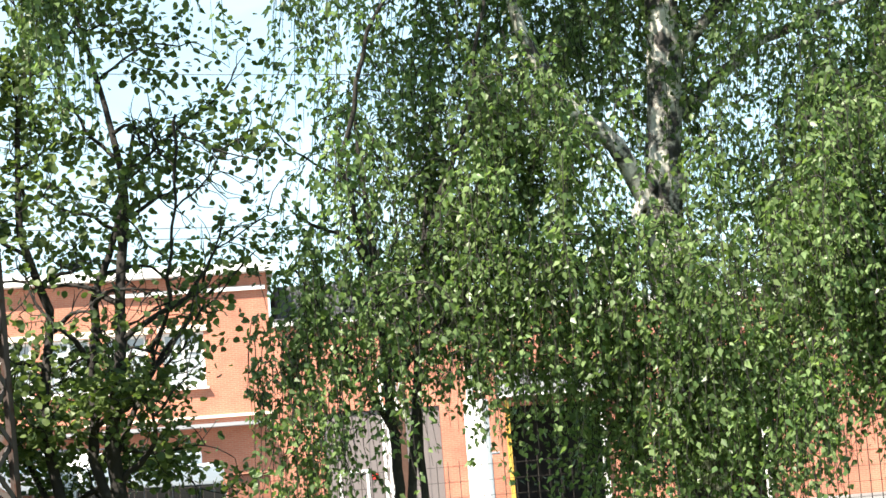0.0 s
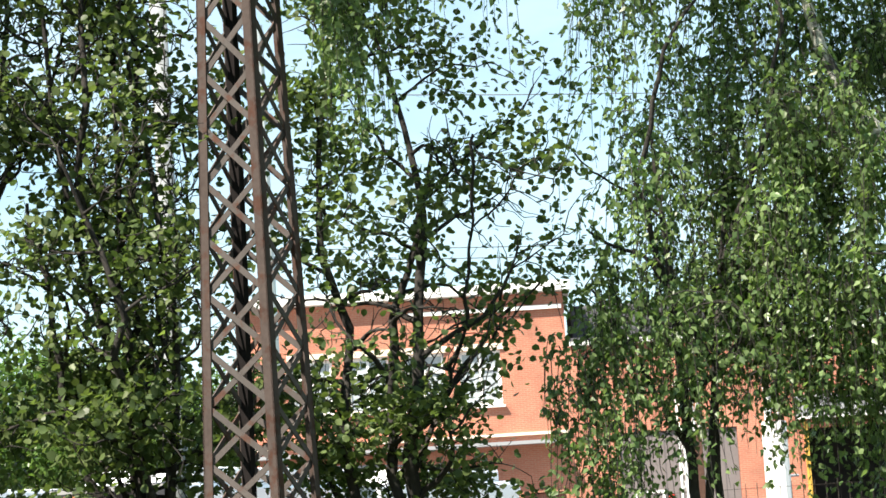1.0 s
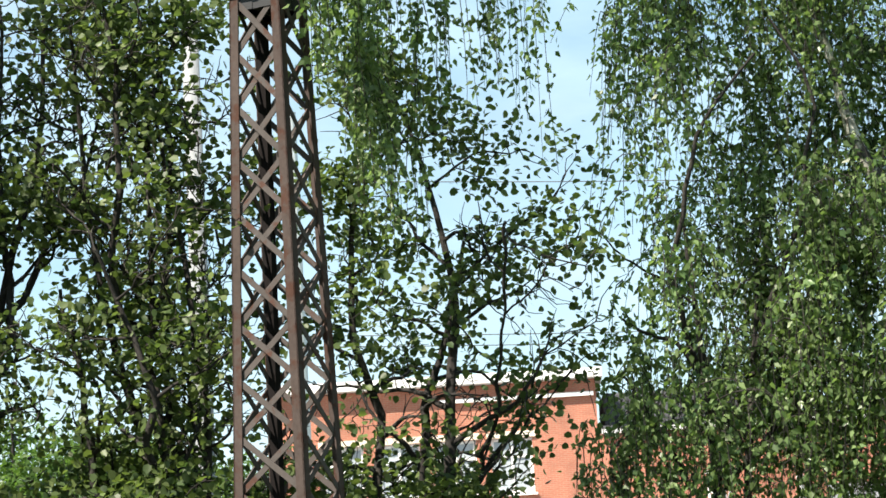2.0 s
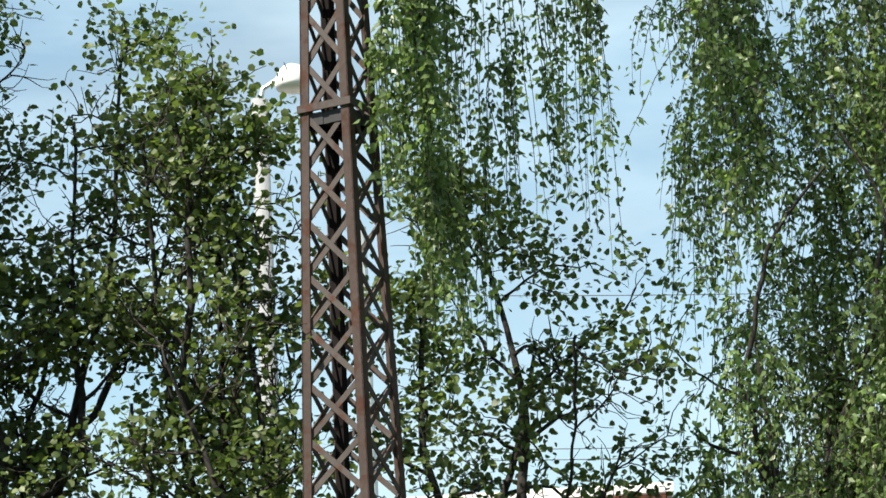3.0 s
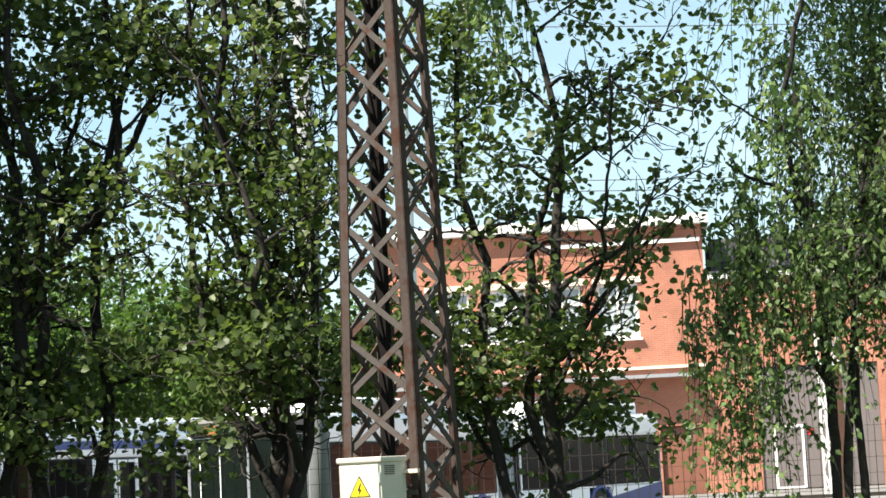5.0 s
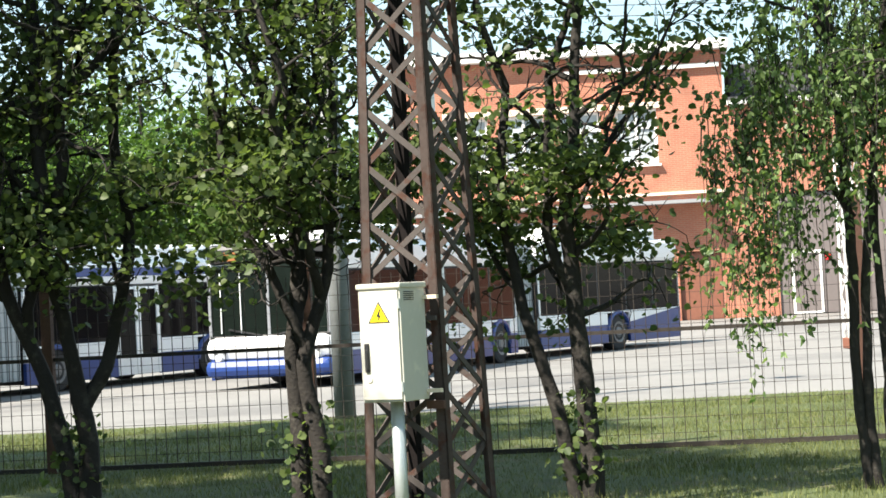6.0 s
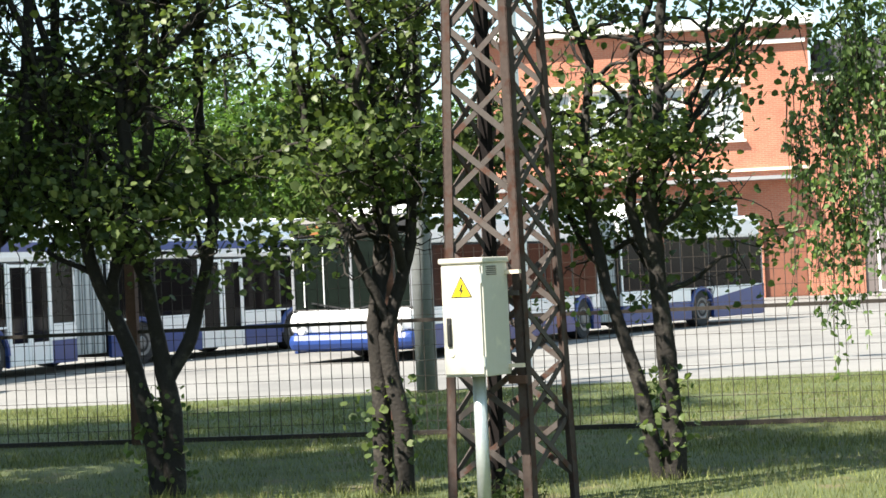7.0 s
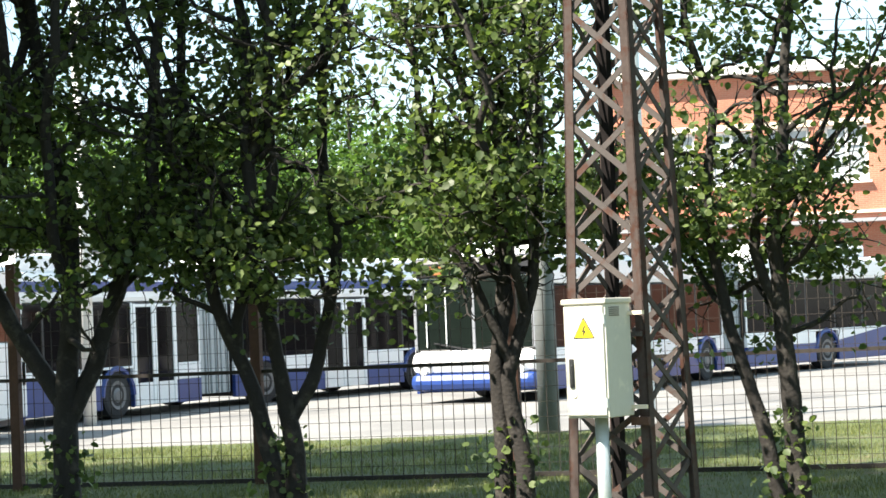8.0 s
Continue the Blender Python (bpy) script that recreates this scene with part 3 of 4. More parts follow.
# ---- lattice pylon by the cabinet ----
def pylon(x, y, rz, s0, s1, z1, height):
    py = thing("lattice_pylon", x, y, 0, rz, "rusty brown riveted steel lattice pylon standing in the grass", "pylon")
    side = lambda z: s0 + (s1 - s0) * z / z1
    for sx in (-1, 1):
        for sy in (-1, 1):
            bm = bmesh.new()
            a, b = side(0) / 2, side(height) / 2
            t, w = 0.011, 0.064
            for u, v in ((w, t), (t, w)):
                lo = [bm.verts.new((sx * (a - du), sy * (a - dv), -0.05)) for du, dv in ((0, 0), (u, 0), (u, v), (0, v))]
                hi = [bm.verts.new((sx * (b - du), sy * (b - dv), height)) for du, dv in ((0, 0), (u, 0), (u, v), (0, v))]
                for k in range(4):
                    bm.faces.new((lo[k], lo[(k + 1) % 4], hi[(k + 1) % 4], hi[k]))
                bm.faces.new(lo), bm.faces.new(hi)
            bmesh.ops.recalc_face_normals(bm, faces=bm.faces)
            part("leg", bm, "leg_rust", py)
    n = int((height - 0.35) / 0.353)
    for face in range(4):
        turn = Matrix.Rotation(face * math.pi / 2, 4, "Z")
        for k in range(n):
            za, zb = 0.22 + k * 0.353, 0.22 + (k + 1) * 0.353
            ha, hb = side(za) / 2 - 0.035, side(zb) / 2 - 0.035
            oa, ob = side(za) / 2 - 0.016, side(zb) / 2 - 0.016
            for e, off in ((-1, 0.0), (1, 0.012)):
                p, q = turn @ Vector((-e * ha, -oa + off, za)), turn @ Vector((e * hb, -ob + off, zb))
                part("brace", bar(bmesh.new(), p, q, 0.037, 0.009, turn.to_3x3() @ Vector((0, 1, 0))), "rust", py)
    for z in (1.36, 5.56):
        for face in range(4):
            turn = Matrix.Rotation(face * math.pi / 2, 4, "Z")
            h = side(z) / 2
            if z > 5:
                part("collar_shelf", cube(turn @ Vector((0, -h + 0.09, z - 0.075)), (h * 2 - 0.03, 0.14, 0.085), turn), "black", py)
                part("collar", cube(turn @ Vector((0, -h - 0.008, z)), (h * 2 + 0.03, 0.016, 0.05), turn), "rust", py)
    # added dark bar along the back leg, painted as the shade on it
    shade_bar = bmesh.new()
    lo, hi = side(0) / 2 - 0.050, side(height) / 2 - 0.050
    bar(shade_bar, (-lo, lo, 0.0), (-hi, hi, height - 0.1), 0.066, 0.066, (0, 1, 0))
    part("leg_shade_bar", shade_bar, "leg_shade", py, "near-black bar added in one corner for the shaded back leg")
    part("clip", cube((side(1.36) / 2 - 0.05, -side(1.36) / 2 - 0.02, 1.37), (0.075, 0.02, 0.03)), "rust", py)
    part("clip", cube((side(0.8) / 2 - 0.05, -side(0.8) / 2 - 0.02, 0.84), (0.12, 0.03, 0.05)), "dark_rust", py)
    part("top_plate", cube((0, 0, height), (side(height) + 0.04, side(height) + 0.04, 0.02)), "rust", py)
    return py


ROT = -29.0
pylon(-0.107, 13.52, ROT, 0.613, 0.368, 5.56, 8.4)

# ---- electric cabinet on its post ----
cab = thing("electric_cabinet", -0.284, 13.05, 0, ROT, "pale grey electric cabinet with yellow warning triangle on a post", "electric box")
part("post", tube(bmesh.new(), [(0.0, 0.0, -0.05), (0.0, 0.0, 0.9)], [0.041, 0.041], 20), "galv", cab, "galvanised round steel post", True)
part("body", cube((0, 0, 1.222), (0.29, 0.30, 0.685), bevel=0.006), "cabinet", cab)
part("cap", cube((0, -0.004, 1.578), (0.312, 0.325, 0.034), bevel=0.008), "cabinet", cab)
door = part("door", cube((-0.003, -0.156, 1.222), (0.272, 0.014, 0.655), bevel=0.004), "cabinet", cab)
part("handle", cube((-0.094, -0.168, 1.15), (0.030, 0.014, 0.175), bevel=0.005), "black", door, "black swing handle")
part("handle_lever", cube((-0.090, -0.178, 1.14), (0.016, 0.012, 0.12), bevel=0.004), "black", door)
part("lock", tube(bmesh.new(), [(-0.085, -0.16, 1.02), (-0.085, -0.168, 1.02)], [0.022, 0.02], 16), "cabinet", door)
for z in (0.97, 1.47):
    part("hinge", tube(bmesh.new(), [(0.138, -0.158, z - 0.03), (0.138, -0.158, z + 0.03)], [0.007, 0.007], 8), "galv", door)
tri = lambda r, y0: [(r * math.sin(a), y0, 1.40 + r * math.cos(a)) for a in (0, 2 * math.pi / 3, 4 * math.pi / 3)]


def plate(pts, thick, m, parent, name, label=""):
    bm = bmesh.new()
    a = [bm.verts.new(p) for p in pts]
    b = [bm.verts.new((p[0], p[1] + thick, p[2])) for p in pts]
    bm.faces.new(a), bm.faces.new(b[::-1])
    for i in range(len(a)):
        j = (i + 1) % len(a)
        bm.faces.new((a[i], b[i], b[j], a[j]))
    bmesh.ops.recalc_face_normals(bm, faces=bm.faces)
    return part(name, bm, m, parent, label)


sign = plate(tri(0.086, -0.1645), 0.0012, "black", door, "warning_sign", "yellow triangle warning sign with black edge and bolt")
plate(tri(0.073, -0.1662), 0.0012, "yellow", sign, "sign_face")
bolt = [(0.008, 0.048), (-0.016, 0.0), (-0.002, 0.002), (-0.010, -0.034), (0.016, 0.010), (0.002, 0.008), (0.014, 0.046)]
plate([(x, -0.1678, 1.395 + z) for x, z in bolt], 0.0012, "black", sign, "lightning_bolt")
for k in range(5):
    part("vent_slot", cube((0.147, -0.05, 1.49 + 0.012 * k), (0.004, 0.12, 0.005)), "black", cab)
for z in (1.50, 0.93):
    part("bracket", cube((0.195, 0.13, z), (0.10, 0.03, 0.024)), "cream", cab, "pale steel bracket")

# ---- street lamp beyond the fence ----
lamp = thing("street_lamp", -1.27, 27.6, 0, 0, "round grey concrete street lamp with a white lantern", "street lamp")
part("pole", tube(bmesh.new(), [(0, 0, -0.1), (0, 0, 3), (0, 0, 10.0)], [0.14, 0.13, 0.11], 16), "concrete", lamp, "", True)
part("arm", tube(bmesh.new(), [(0, 0, 9.9), (0.05, 0, 10.15), (0.25, 0, 10.28), (0.7, 0, 10.3)], [0.035] * 4, 8), "galv", lamp)
part("lantern", tube(bmesh.new(), [(0.45, 0, 10.12), (0.45, 0, 10.2), (0.45, 0, 10.36), (0.45, 0, 10.45), (0.45, 0, 10.48)], [0.21, 0.24, 0.2, 0.12, 0.04], 20), "white", lamp, "white domed lantern", True)
pole2 = thing("catenary_pole", 0.03, 33.0, 0, 0, "slim grey-green steel catenary pole", "pole", "overhead line poles")
part("shaft", tube(bmesh.new(), [(0, 0, 0), (0, 0, 9.5)], [0.085, 0.065], 12), "galv", pole2)
pole3 = thing("concrete_pole", -9.27, 35.2, 0, 0, "white concrete pole standing at the edge of the yard", "pole", "overhead line poles")
part("shaft", tube(bmesh.new(), [(0, 0, 0), (0, 0, 9.0)], [0.11, 0.09], 14), "white", pole3, "", True)


def cable(x0, y0, z0, x1, y1, z1, sag):
    pts = []
    for k in range(25):
        u = k / 24
        pts.append((x0 + (x1 - x0) * u, y0 + (y1 - y0) * u, z0 + (z1 - z0) * u - sag * 4 * u * (1 - u)))
    ob = finish("overhead_cable", tube(bmesh.new(), pts, [0.008] * 25, 5), "cable")
    tagged(ob, "thin dark overhead line above the yard", "cable", "overhead lines")


pole4 = copy_thing(pole2, pose(24, 36, 0))
for z in (8.4, 5.95, 5.78):
    cable(0.03, 33, z, 24, 36, z + 0.5, 0.3)


# ---- fence of welded mesh between rusty posts ----
def fence_panel():
    L, Hh = 2.55, 1.80
    p = thing("fence_panel", 0, 0, label="dark welded wire mesh fence panel on a rusty post", category="fence", group="fence along the yard")
    part("post", cube((0, 0, 1.1), (0.10, 0.10, 2.3), bevel=0.006), "dark_rust", p, "rusty brown square post")
    for z, h in ((0.03, 0.045), (1.085, 0.035)):
        part("rail", cube((L / 2, 0.0, z), (L - 0.1, 0.035, h)), "wire", p)
    up = part("wire", cube((0.1, -0.02, Hh / 2 + 0.0), (0.0065, 0.0065, Hh - 0.1)), "wire", p)
    for k in range(1, 24):
        o = new("wire", up.data)
        o.parent, o.location = p, (k * 0.103, 0, 0)
    flat = part("wire", cube((L / 2, -0.028, 0.14), (L - 0.1, 0.0042, 0.0042)), "wire", p)
    for k in range(1, 12):
        o = new("wire", flat.data)
        o.parent, o.location = p, (0, 0, k * 0.142)
    return p


pan0 = fence_panel()
slope = math.degrees(math.atan(-0.16))
for i in range(-3, 5):
    x = -1.24 + 2.52 * i
    m = pose(x, 20.0 - 0.16 * x, 0, 0, 0, slope)
    if i == -3:
        pan0.matrix_basis = m
    else:
        copy_thing(pan0, m)


# ---- trees ----
def tubes_np(lines, sides=5):
    """Tubes for many polylines: (points n x 3, radii n). Returns verts, faces."""
    V, F, o = [], [], 0
    ang = np.arange(sides) * 2 * np.pi / sides
    for pts, rad in lines:
        pts = np.asarray(pts, float)
        d = np.gradient(pts, axis=0)
        d /= np.linalg.norm(d, axis=1, keepdims=True) + 1e-9
        ref = np.where(np.abs(d[:, 2:3]) > 0.8, [[1.0, 0.0, 0.0]], [[0.0, 0.0, 1.0]])
        x = np.cross(d, ref[0])
        x /= np.linalg.norm(x, axis=1, keepdims=True) + 1e-9
        y = np.cross(d, x)
        ring = pts[:, None] + np.asarray(rad)[:, None, None] * (x[:, None] * np.cos(ang)[None, :, None] + y[:, None] * np.sin(ang)[None, :, None])
        n = len(pts)
        V.append(ring.reshape(-1, 3))
        idx = o + np.arange(n * sides).reshape(n, sides)
        F.append(np.stack([idx[:-1], np.roll(idx[:-1], -1, 1), np.roll(idx[1:], -1, 1), idx[1:]], -1).reshape(-1, 4))
        o += n * sides
    return np.concatenate(V), np.concatenate(F)


def leaves_np(rng, pos, size, droop, shape, flat=0.9):
    """Folded leaves at pos. shape: outline as (along, across) pairs of one half."""
    n = len(pos)
    tip = rng.normal(size=(n, 3))
    tip[:, 2] = tip[:, 2] * (1 - droop) - droop * 1.3
    tip /= np.linalg.norm(tip, axis=1, keepdims=True)
    nor = rng.normal(size=(n, 3))
    nor[:, 2] += flat * (1 - droop)
    nor -= tip * (nor * tip).sum(1, keepdims=True)
    nor /= np.linalg.norm(nor, axis=1, keepdims=True) + 1e-9
    side = np.cross(tip, nor)
    s = size * rng.uniform(0.65, 1.25, n)
    cup = rng.uniform(0.05, 0.4, n)
    half = len(shape)
    cols = [np.zeros((n, 3)), tip * s[:, None]]
    for sg in (-1, 1):
        for a, w in shape:
            cols.append(tip * (a * s)[:, None] + side * (sg * w * s)[:, None] + nor * (w * cup * s)[:, None])
    k = len(cols)
    V = (pos[:, None] + np.stack(cols, 1)).reshape(-1, 3)
    tri = []
    for g in range(2):
        ids = [0] + [2 + g * half + i for i in range(half)] + [1]
        for i in range(1, len(ids) - 1):
            t = (0, ids[i], ids[i + 1]) if g == 0 else (0, ids[i + 1], ids[i])
            tri.append(t)
    F = (np.arange(n)[:, None, None] * k + np.array(tri)[None]).reshape(-1, 3)
    return V, F


ROUND = ((0.22, 0.40), (0.62, 0.40))
POINTED = ((0.30, 0.31),)


def bend(rng, p0, d, length, n, wiggle, lift):
    """A wandering line from p0 along d."""
    pts = [np.array(p0, float)]
    d = np.array(d, float)
    for _ in range(n):
        d = d + rng.normal(size=3) * wiggle + np.array([0, 0, lift])
        d /= np.linalg.norm(d)
        pts.append(pts[-1] + d * length / n)
    return np.array(pts)


def broadleaf(x, y, stems, seed, leaf_count, leaf_size, low, spread, twig_len, label, material="leaf", shoots=True, fan=3, clump=(0.13, 0.075), mid=0.55):
    """stems: polylines of (x, y, z, radius) from the base; low: height where the crown begins.
    Crooked limbs carry boughs, boughs carry twigs, and leaves sit in flat clumps along the twigs."""
    rng = np.random.default_rng(seed)
    t = thing("tree", x, y, 0, 0, label, "tree", "tree row along the fence")
    top = max(p[2] for st in stems for p in st)
    fans = []
    for _ in range(fan):
        st = np.array(stems[rng.integers(0, len(stems))], float)
        z0 = rng.uniform(1.2, 2.6)
        p = [np.interp(z0, st[:, 2], st[:, q]) for q in range(4)]
        a, h = rng.uniform(0, 2 * np.pi), z0 + (top - z0) * rng.uniform(0.5, 0.85)
        ex, ey = np.cos(a) * rng.uniform(0.6, 1.1), np.sin(a) * 0.9
        r = min(p[3] * 0.75, 0.045)
        fans.append([(p[0], p[1], z0, r), (p[0] + ex * 0.55, p[1] + ey * 0.5, z0 + (h - z0) * 0.3, r * 0.85),
                     (p[0] + ex * 0.8, p[1] + ey * 0.8, z0 + (h - z0) * 0.65, r * 0.6), (p[0] + ex, p[1] + ey, h, 0.012)])
    lines, stem_lines, spots, weight = [], [], [], []
    turn = rng.uniform(0, 6.28)
    for st in list(stems) + fans:
        st = np.array(st, float)
        n = 34
        u = np.linspace(0, len(st) - 1, n)
        pts = np.stack([np.interp(u, np.arange(len(st)), st[:, c]) for c in range(4)], 1)
        kink = np.repeat(rng.normal(size=(12, 2)), 3, axis=0)[:n] * 0.030 + rng.normal(size=(n, 2)) * 0.010
        kink = np.cumsum(kink - kink.mean(0), axis=0) * np.clip((pts[:, 2:3] - 1.0) / 1.5, 0.12, 1.0)
        pts[:, :2] += (kink - kink[0]) * min(1.0, (pts[-1, 2] - pts[0, 2]) / 5)
        if pts[0, 2] > 0.3 and stem_lines:
            gap = np.concatenate(stem_lines) - pts[0, :3]
            near = gap[np.argmin(np.abs(gap[:, 2]) * 2 + np.hypot(gap[:, 0], gap[:, 1]))]
            pts[:, :3] += near * np.linspace(1, 0, n)[:, None] ** 3
        pts[:, 3] *= np.where(pts[:, 2] < 2.2, 0.94, 1.0) * (1 + rng.normal(size=n) * 0.03)
        stem_lines.append(pts[:, :3].copy())
        lines.append((pts[:, :3], pts[:, 3]))
        z = low + rng.uniform(0, 0.25)
        while z < pts[-1, 2]:
            p = np.array([np.interp(z, pts[:, 2], pts[:, c]) for c in range(3)])
            rs = np.interp(z, pts[:, 2], pts[:, 3])
            if z < pts[0, 2]:
                z += 0.3
                continue
            turn += 2.4 + rng.normal() * 0.5
            L = spread * rng.uniform(0.45, 1.0) * (1.0 - 0.45 * (z - low) / max(top - low, 1))
            b = bend(rng, p, (np.cos(turn), np.sin(turn), rng.uniform(0.05, 0.8)), L, 9, 0.26, 0.03)
            lines.append((b, np.linspace(max(min(rs * 0.62, 0.026), 0.008), 0.005, 10)))
            for k in range(3, 10):
                for _ in range(1 + (k % 3 == 0)):
                    d = rng.normal(size=3) * 0.7 + (b[k] - b[k - 1]) * 7 + np.array([0, 0, 0.15])
                    w = bend(rng, b[k], d, twig_len * rng.uniform(0.5, 1.2), 5, 0.34, 0.02)
                    lines.append((w, np.linspace(0.0052, 0.0022, 6)))
                    for q in (2, 4, 5):
                        c = w[q]
                        if noise.noise(((c[0] + x) * 1.5, (c[1] + y) * 1.0, c[2] * 1.7 + seed)) > -0.02:
                            spots.append(c)
                            weight.append((1.4 if c[2] < low + 1.1 else mid if c[2] < 4.3 else max(mid, 0.75)) * (0.7 if c[1] < -0.1 else 1.1) * rng.uniform(0.4, 1.6))
            z += rng.uniform(0.20, 0.40)
    v, f = tubes_np(lines, 6)
    mesh_from("trunk", v, f, "bark", t, True)
    spots, weight = np.array(spots), np.array(weight)
    i = rng.choice(len(spots), leaf_count, p=weight / weight.sum())
    pos = spots[i] + rng.normal(size=(leaf_count, 3)) * np.array([clump[0], clump[0], clump[1]])
    if shoots:
        m = 170
        k = rng.normal(size=(m, 2)) * 0.05
        base = np.stack([k[:, 0] + rng.normal(size=m) * 0.10, k[:, 1] + rng.normal(size=m) * 0.10, rng.uniform(0.1, 0.8, m)], 1)
        pos = np.concatenate([pos, base])
    v, f = leaves_np(rng, pos, leaf_size, 0.35, ROUND, 1.5)
    mesh_from("crown", v, f, material, t)
    return t


broadleaf(-2.66, 15.5, [
    [(-0.03, 0, 0, .088), (-0.04, 0, 0.25, .078), (-0.12, 0, 0.65, .072), (-0.19, 0, 1.05, .065), (-0.35, 0, 1.5, .055), (-0.50, 0.1, 2.4, .045), (-0.6, 0.2, 4.2, .03), (-0.8, 0.3, 6.6, .012)],
    [(0.09, 0, 0, .095), (0.09, 0, 0.6, .085), (0.05, 0, 0.9, .075), (0.0, -0.05, 1.25, .058), (-0.06, -0.1, 1.8, .055), (-0.09, -0.1, 2.4, .052), (-0.06, -0.1, 3.35, .046), (-0.15, -0.1, 4.3, .034), (-0.2, -0.2, 7.0, .012)],
    [(-0.06, -0.1, 3.3, .042), (0.22, -0.1, 3.56, .040), (0.57, -0.05, 3.8, .034), (0.85, 0, 4.05, .028), (1.15, 0.05, 4.6, .018), (1.3, 0.1, 5.5, .008)],
    [(-0.08, -0.1, 2.7, .042), (0.06, -0.1, 3.05, .040), (0.25, -0.1, 3.35, .036), (0.42, -0.1, 3.62, .032), (0.5, 0, 4.6, .022), (0.55, 0.1, 6.2, .010)],
    [(0.09, 0, 0.8, .065), (0.18, 0.05, 1.0, .06), (0.28, 0.1, 1.25, .055), (0.34, 0.1, 1.8, .05), (0.5, 0.2, 3.0, .04), (0.8, 0.2, 4.8, .025), (0.9, 0.3, 6.9, .01)],
    [(-0.3, 0, 1.3, .05), (-0.2, -0.2, 2.6, .045), (-0.3, -0.3, 4.6, .03), (-0.2, -0.3, 7.2, .012)],
], 11, 15500, 0.060, 1.6, 1.15, 0.42, "multi-stemmed broadleaf tree with dark bark and dense green crown")
broadleaf(-0.95, 15.0, [
    [(-0.08, 0, 0, .085), (-0.1, 0, 0.6, .075), (-0.14, 0, 1.3, .065), (-0.25, 0.1, 2.2, .05), (-0.5, 0.2, 3.6, .03), (-0.6, 0.2, 5.9, .012)],
    [(0.08, -0.05, 0, .085), (0.05, -0.05, 0.6, .075), (0.0, -0.05, 1.1, .06), (0.2, -0.1, 1.7, .05), (0.30, -0.1, 3.0, .03), (0.0, 0, 5.6, .012)],
    [(-0.05, 0, 1.2, .05), (-0.02, 0.1, 2.0, .045), (-0.05, 0.1, 3.4, .03), (-0.2, 0.1, 6.2, .012)],
    [(0.0, 0, 1.4, .03), (0.1, 0.1, 2.6, .028), (0.06, 0.2, 4.2, .03), (-0.05, 0.2, 6.2, .012)],
    [(-0.1, 0, 1.5, .03), (-0.3, -0.2, 2.8, .028), (-0.4, -0.2, 4.4, .03), (-0.35, -0.2, 6.2, .012)],
], 12, 14000, 0.060, 1.65, 1.25, 0.40, "slender multi-stemmed broadleaf tree with dark bark and airy crown")
broadleaf(0.97, 15.2, [
    [(0.05, 0, 0, .10), (0.04, 0, 0.7, .085), (0.0, 0, 1.5, .07), (0.03, 0.1, 2.4, .05), (-0.05, 0.1, 3.8, .03), (-0.2, 0.1, 5.3, .012)],
    [(-0.06, 0, 0, .07), (-0.15, 0, 0.6, .06), (-0.36, 0, 1.4, .05), (-0.45, 0.1, 2.4, .04), (-0.55, 0.1, 3.6, .03), (-0.4, 0.2, 5.4, .012)],
    [(0.0, 0, 1.1, .05), (-0.15, 0.05, 1.9, .045), (-0.1, 0.1, 3.0, .035), (0.25, 0.1, 4.2, .015)],
    [(0.0, 0, 1.9, .026), (0.35, 0.1, 2.6, .022), (0.7, 0.2, 3.0, .016), (1.05, 0.2, 3.3, .006)],
], 13, 9500, 0.058, 1.3, 1.55, 0.40, "thin broadleaf tree with forked dark stems and sparse leaves", fan=1)
broadleaf(-4.22, 15.3, [
    [(0, 0, 0, .12), (0.0, 0, 0.8, .10), (0.05, 0, 1.6, .08), (-0.1, 0.1, 3.0, .06), (-0.2, 0.2, 5.5, .04), (-0.3, 0.2, 9.0, .012)],
    [(0, 0, 0.9, .08), (0.3, 0.05, 1.5, .07), (0.6, 0.1, 2.6, .05), (0.8, 0.1, 4.8, .03), (0.9, 0.1, 8.0, .012)],
    [(0, 0, 0.9, .08), (-0.4, 0.05, 1.6, .07), (-0.8, 0.1, 2.8, .05), (-1.2, 0.1, 4.6, .03), (-1.3, 0.1, 6.8, .012)],
], 14, 29000, 0.058, 1.45, 1.35, 0.42, "broadleaf tree with dark trunk and thick low crown", mid=1.5)
# trees added mostly out of view on the left, placed to shade the lawn
for k, (x, y, h) in enumerate([(-6.8, 13.4, 14.0), (-7.6, 17.0, 15.5), (-9.6, 19.2, 17.5), (-6.7, 9.3, 9.5)]):
    s = h / 9.0
    broadleaf(x, y, [
        [(0, 0, 0, .15), (0.0, 0, 1.2, .13), (0.05, 0, 2.6, .11), (-0.1, 0.1, 4.6 * s, .08), (-0.2, 0.2, h, .012)],
        [(0, 0, 1.4, .10), (0.4, 0.05, 2.4, .09), (0.8, 0.1, 4.2 * s, .06), (1.0, 0.1, 8.0 * s, .012)],
        [(0, 0, 1.4, .10), (-0.5, 0.05, 2.4, .09), (-1.0, 0.1, 4.2 * s, .06), (-1.3, 0.1, 8.0 * s, .012)],
    ], 60 + k, 26000, 0.10 if k == 0 else 0.125, 1.8, 2.3, 0.6, "tall broadleaf tree with dense crown, added out of view to shade the lawn")


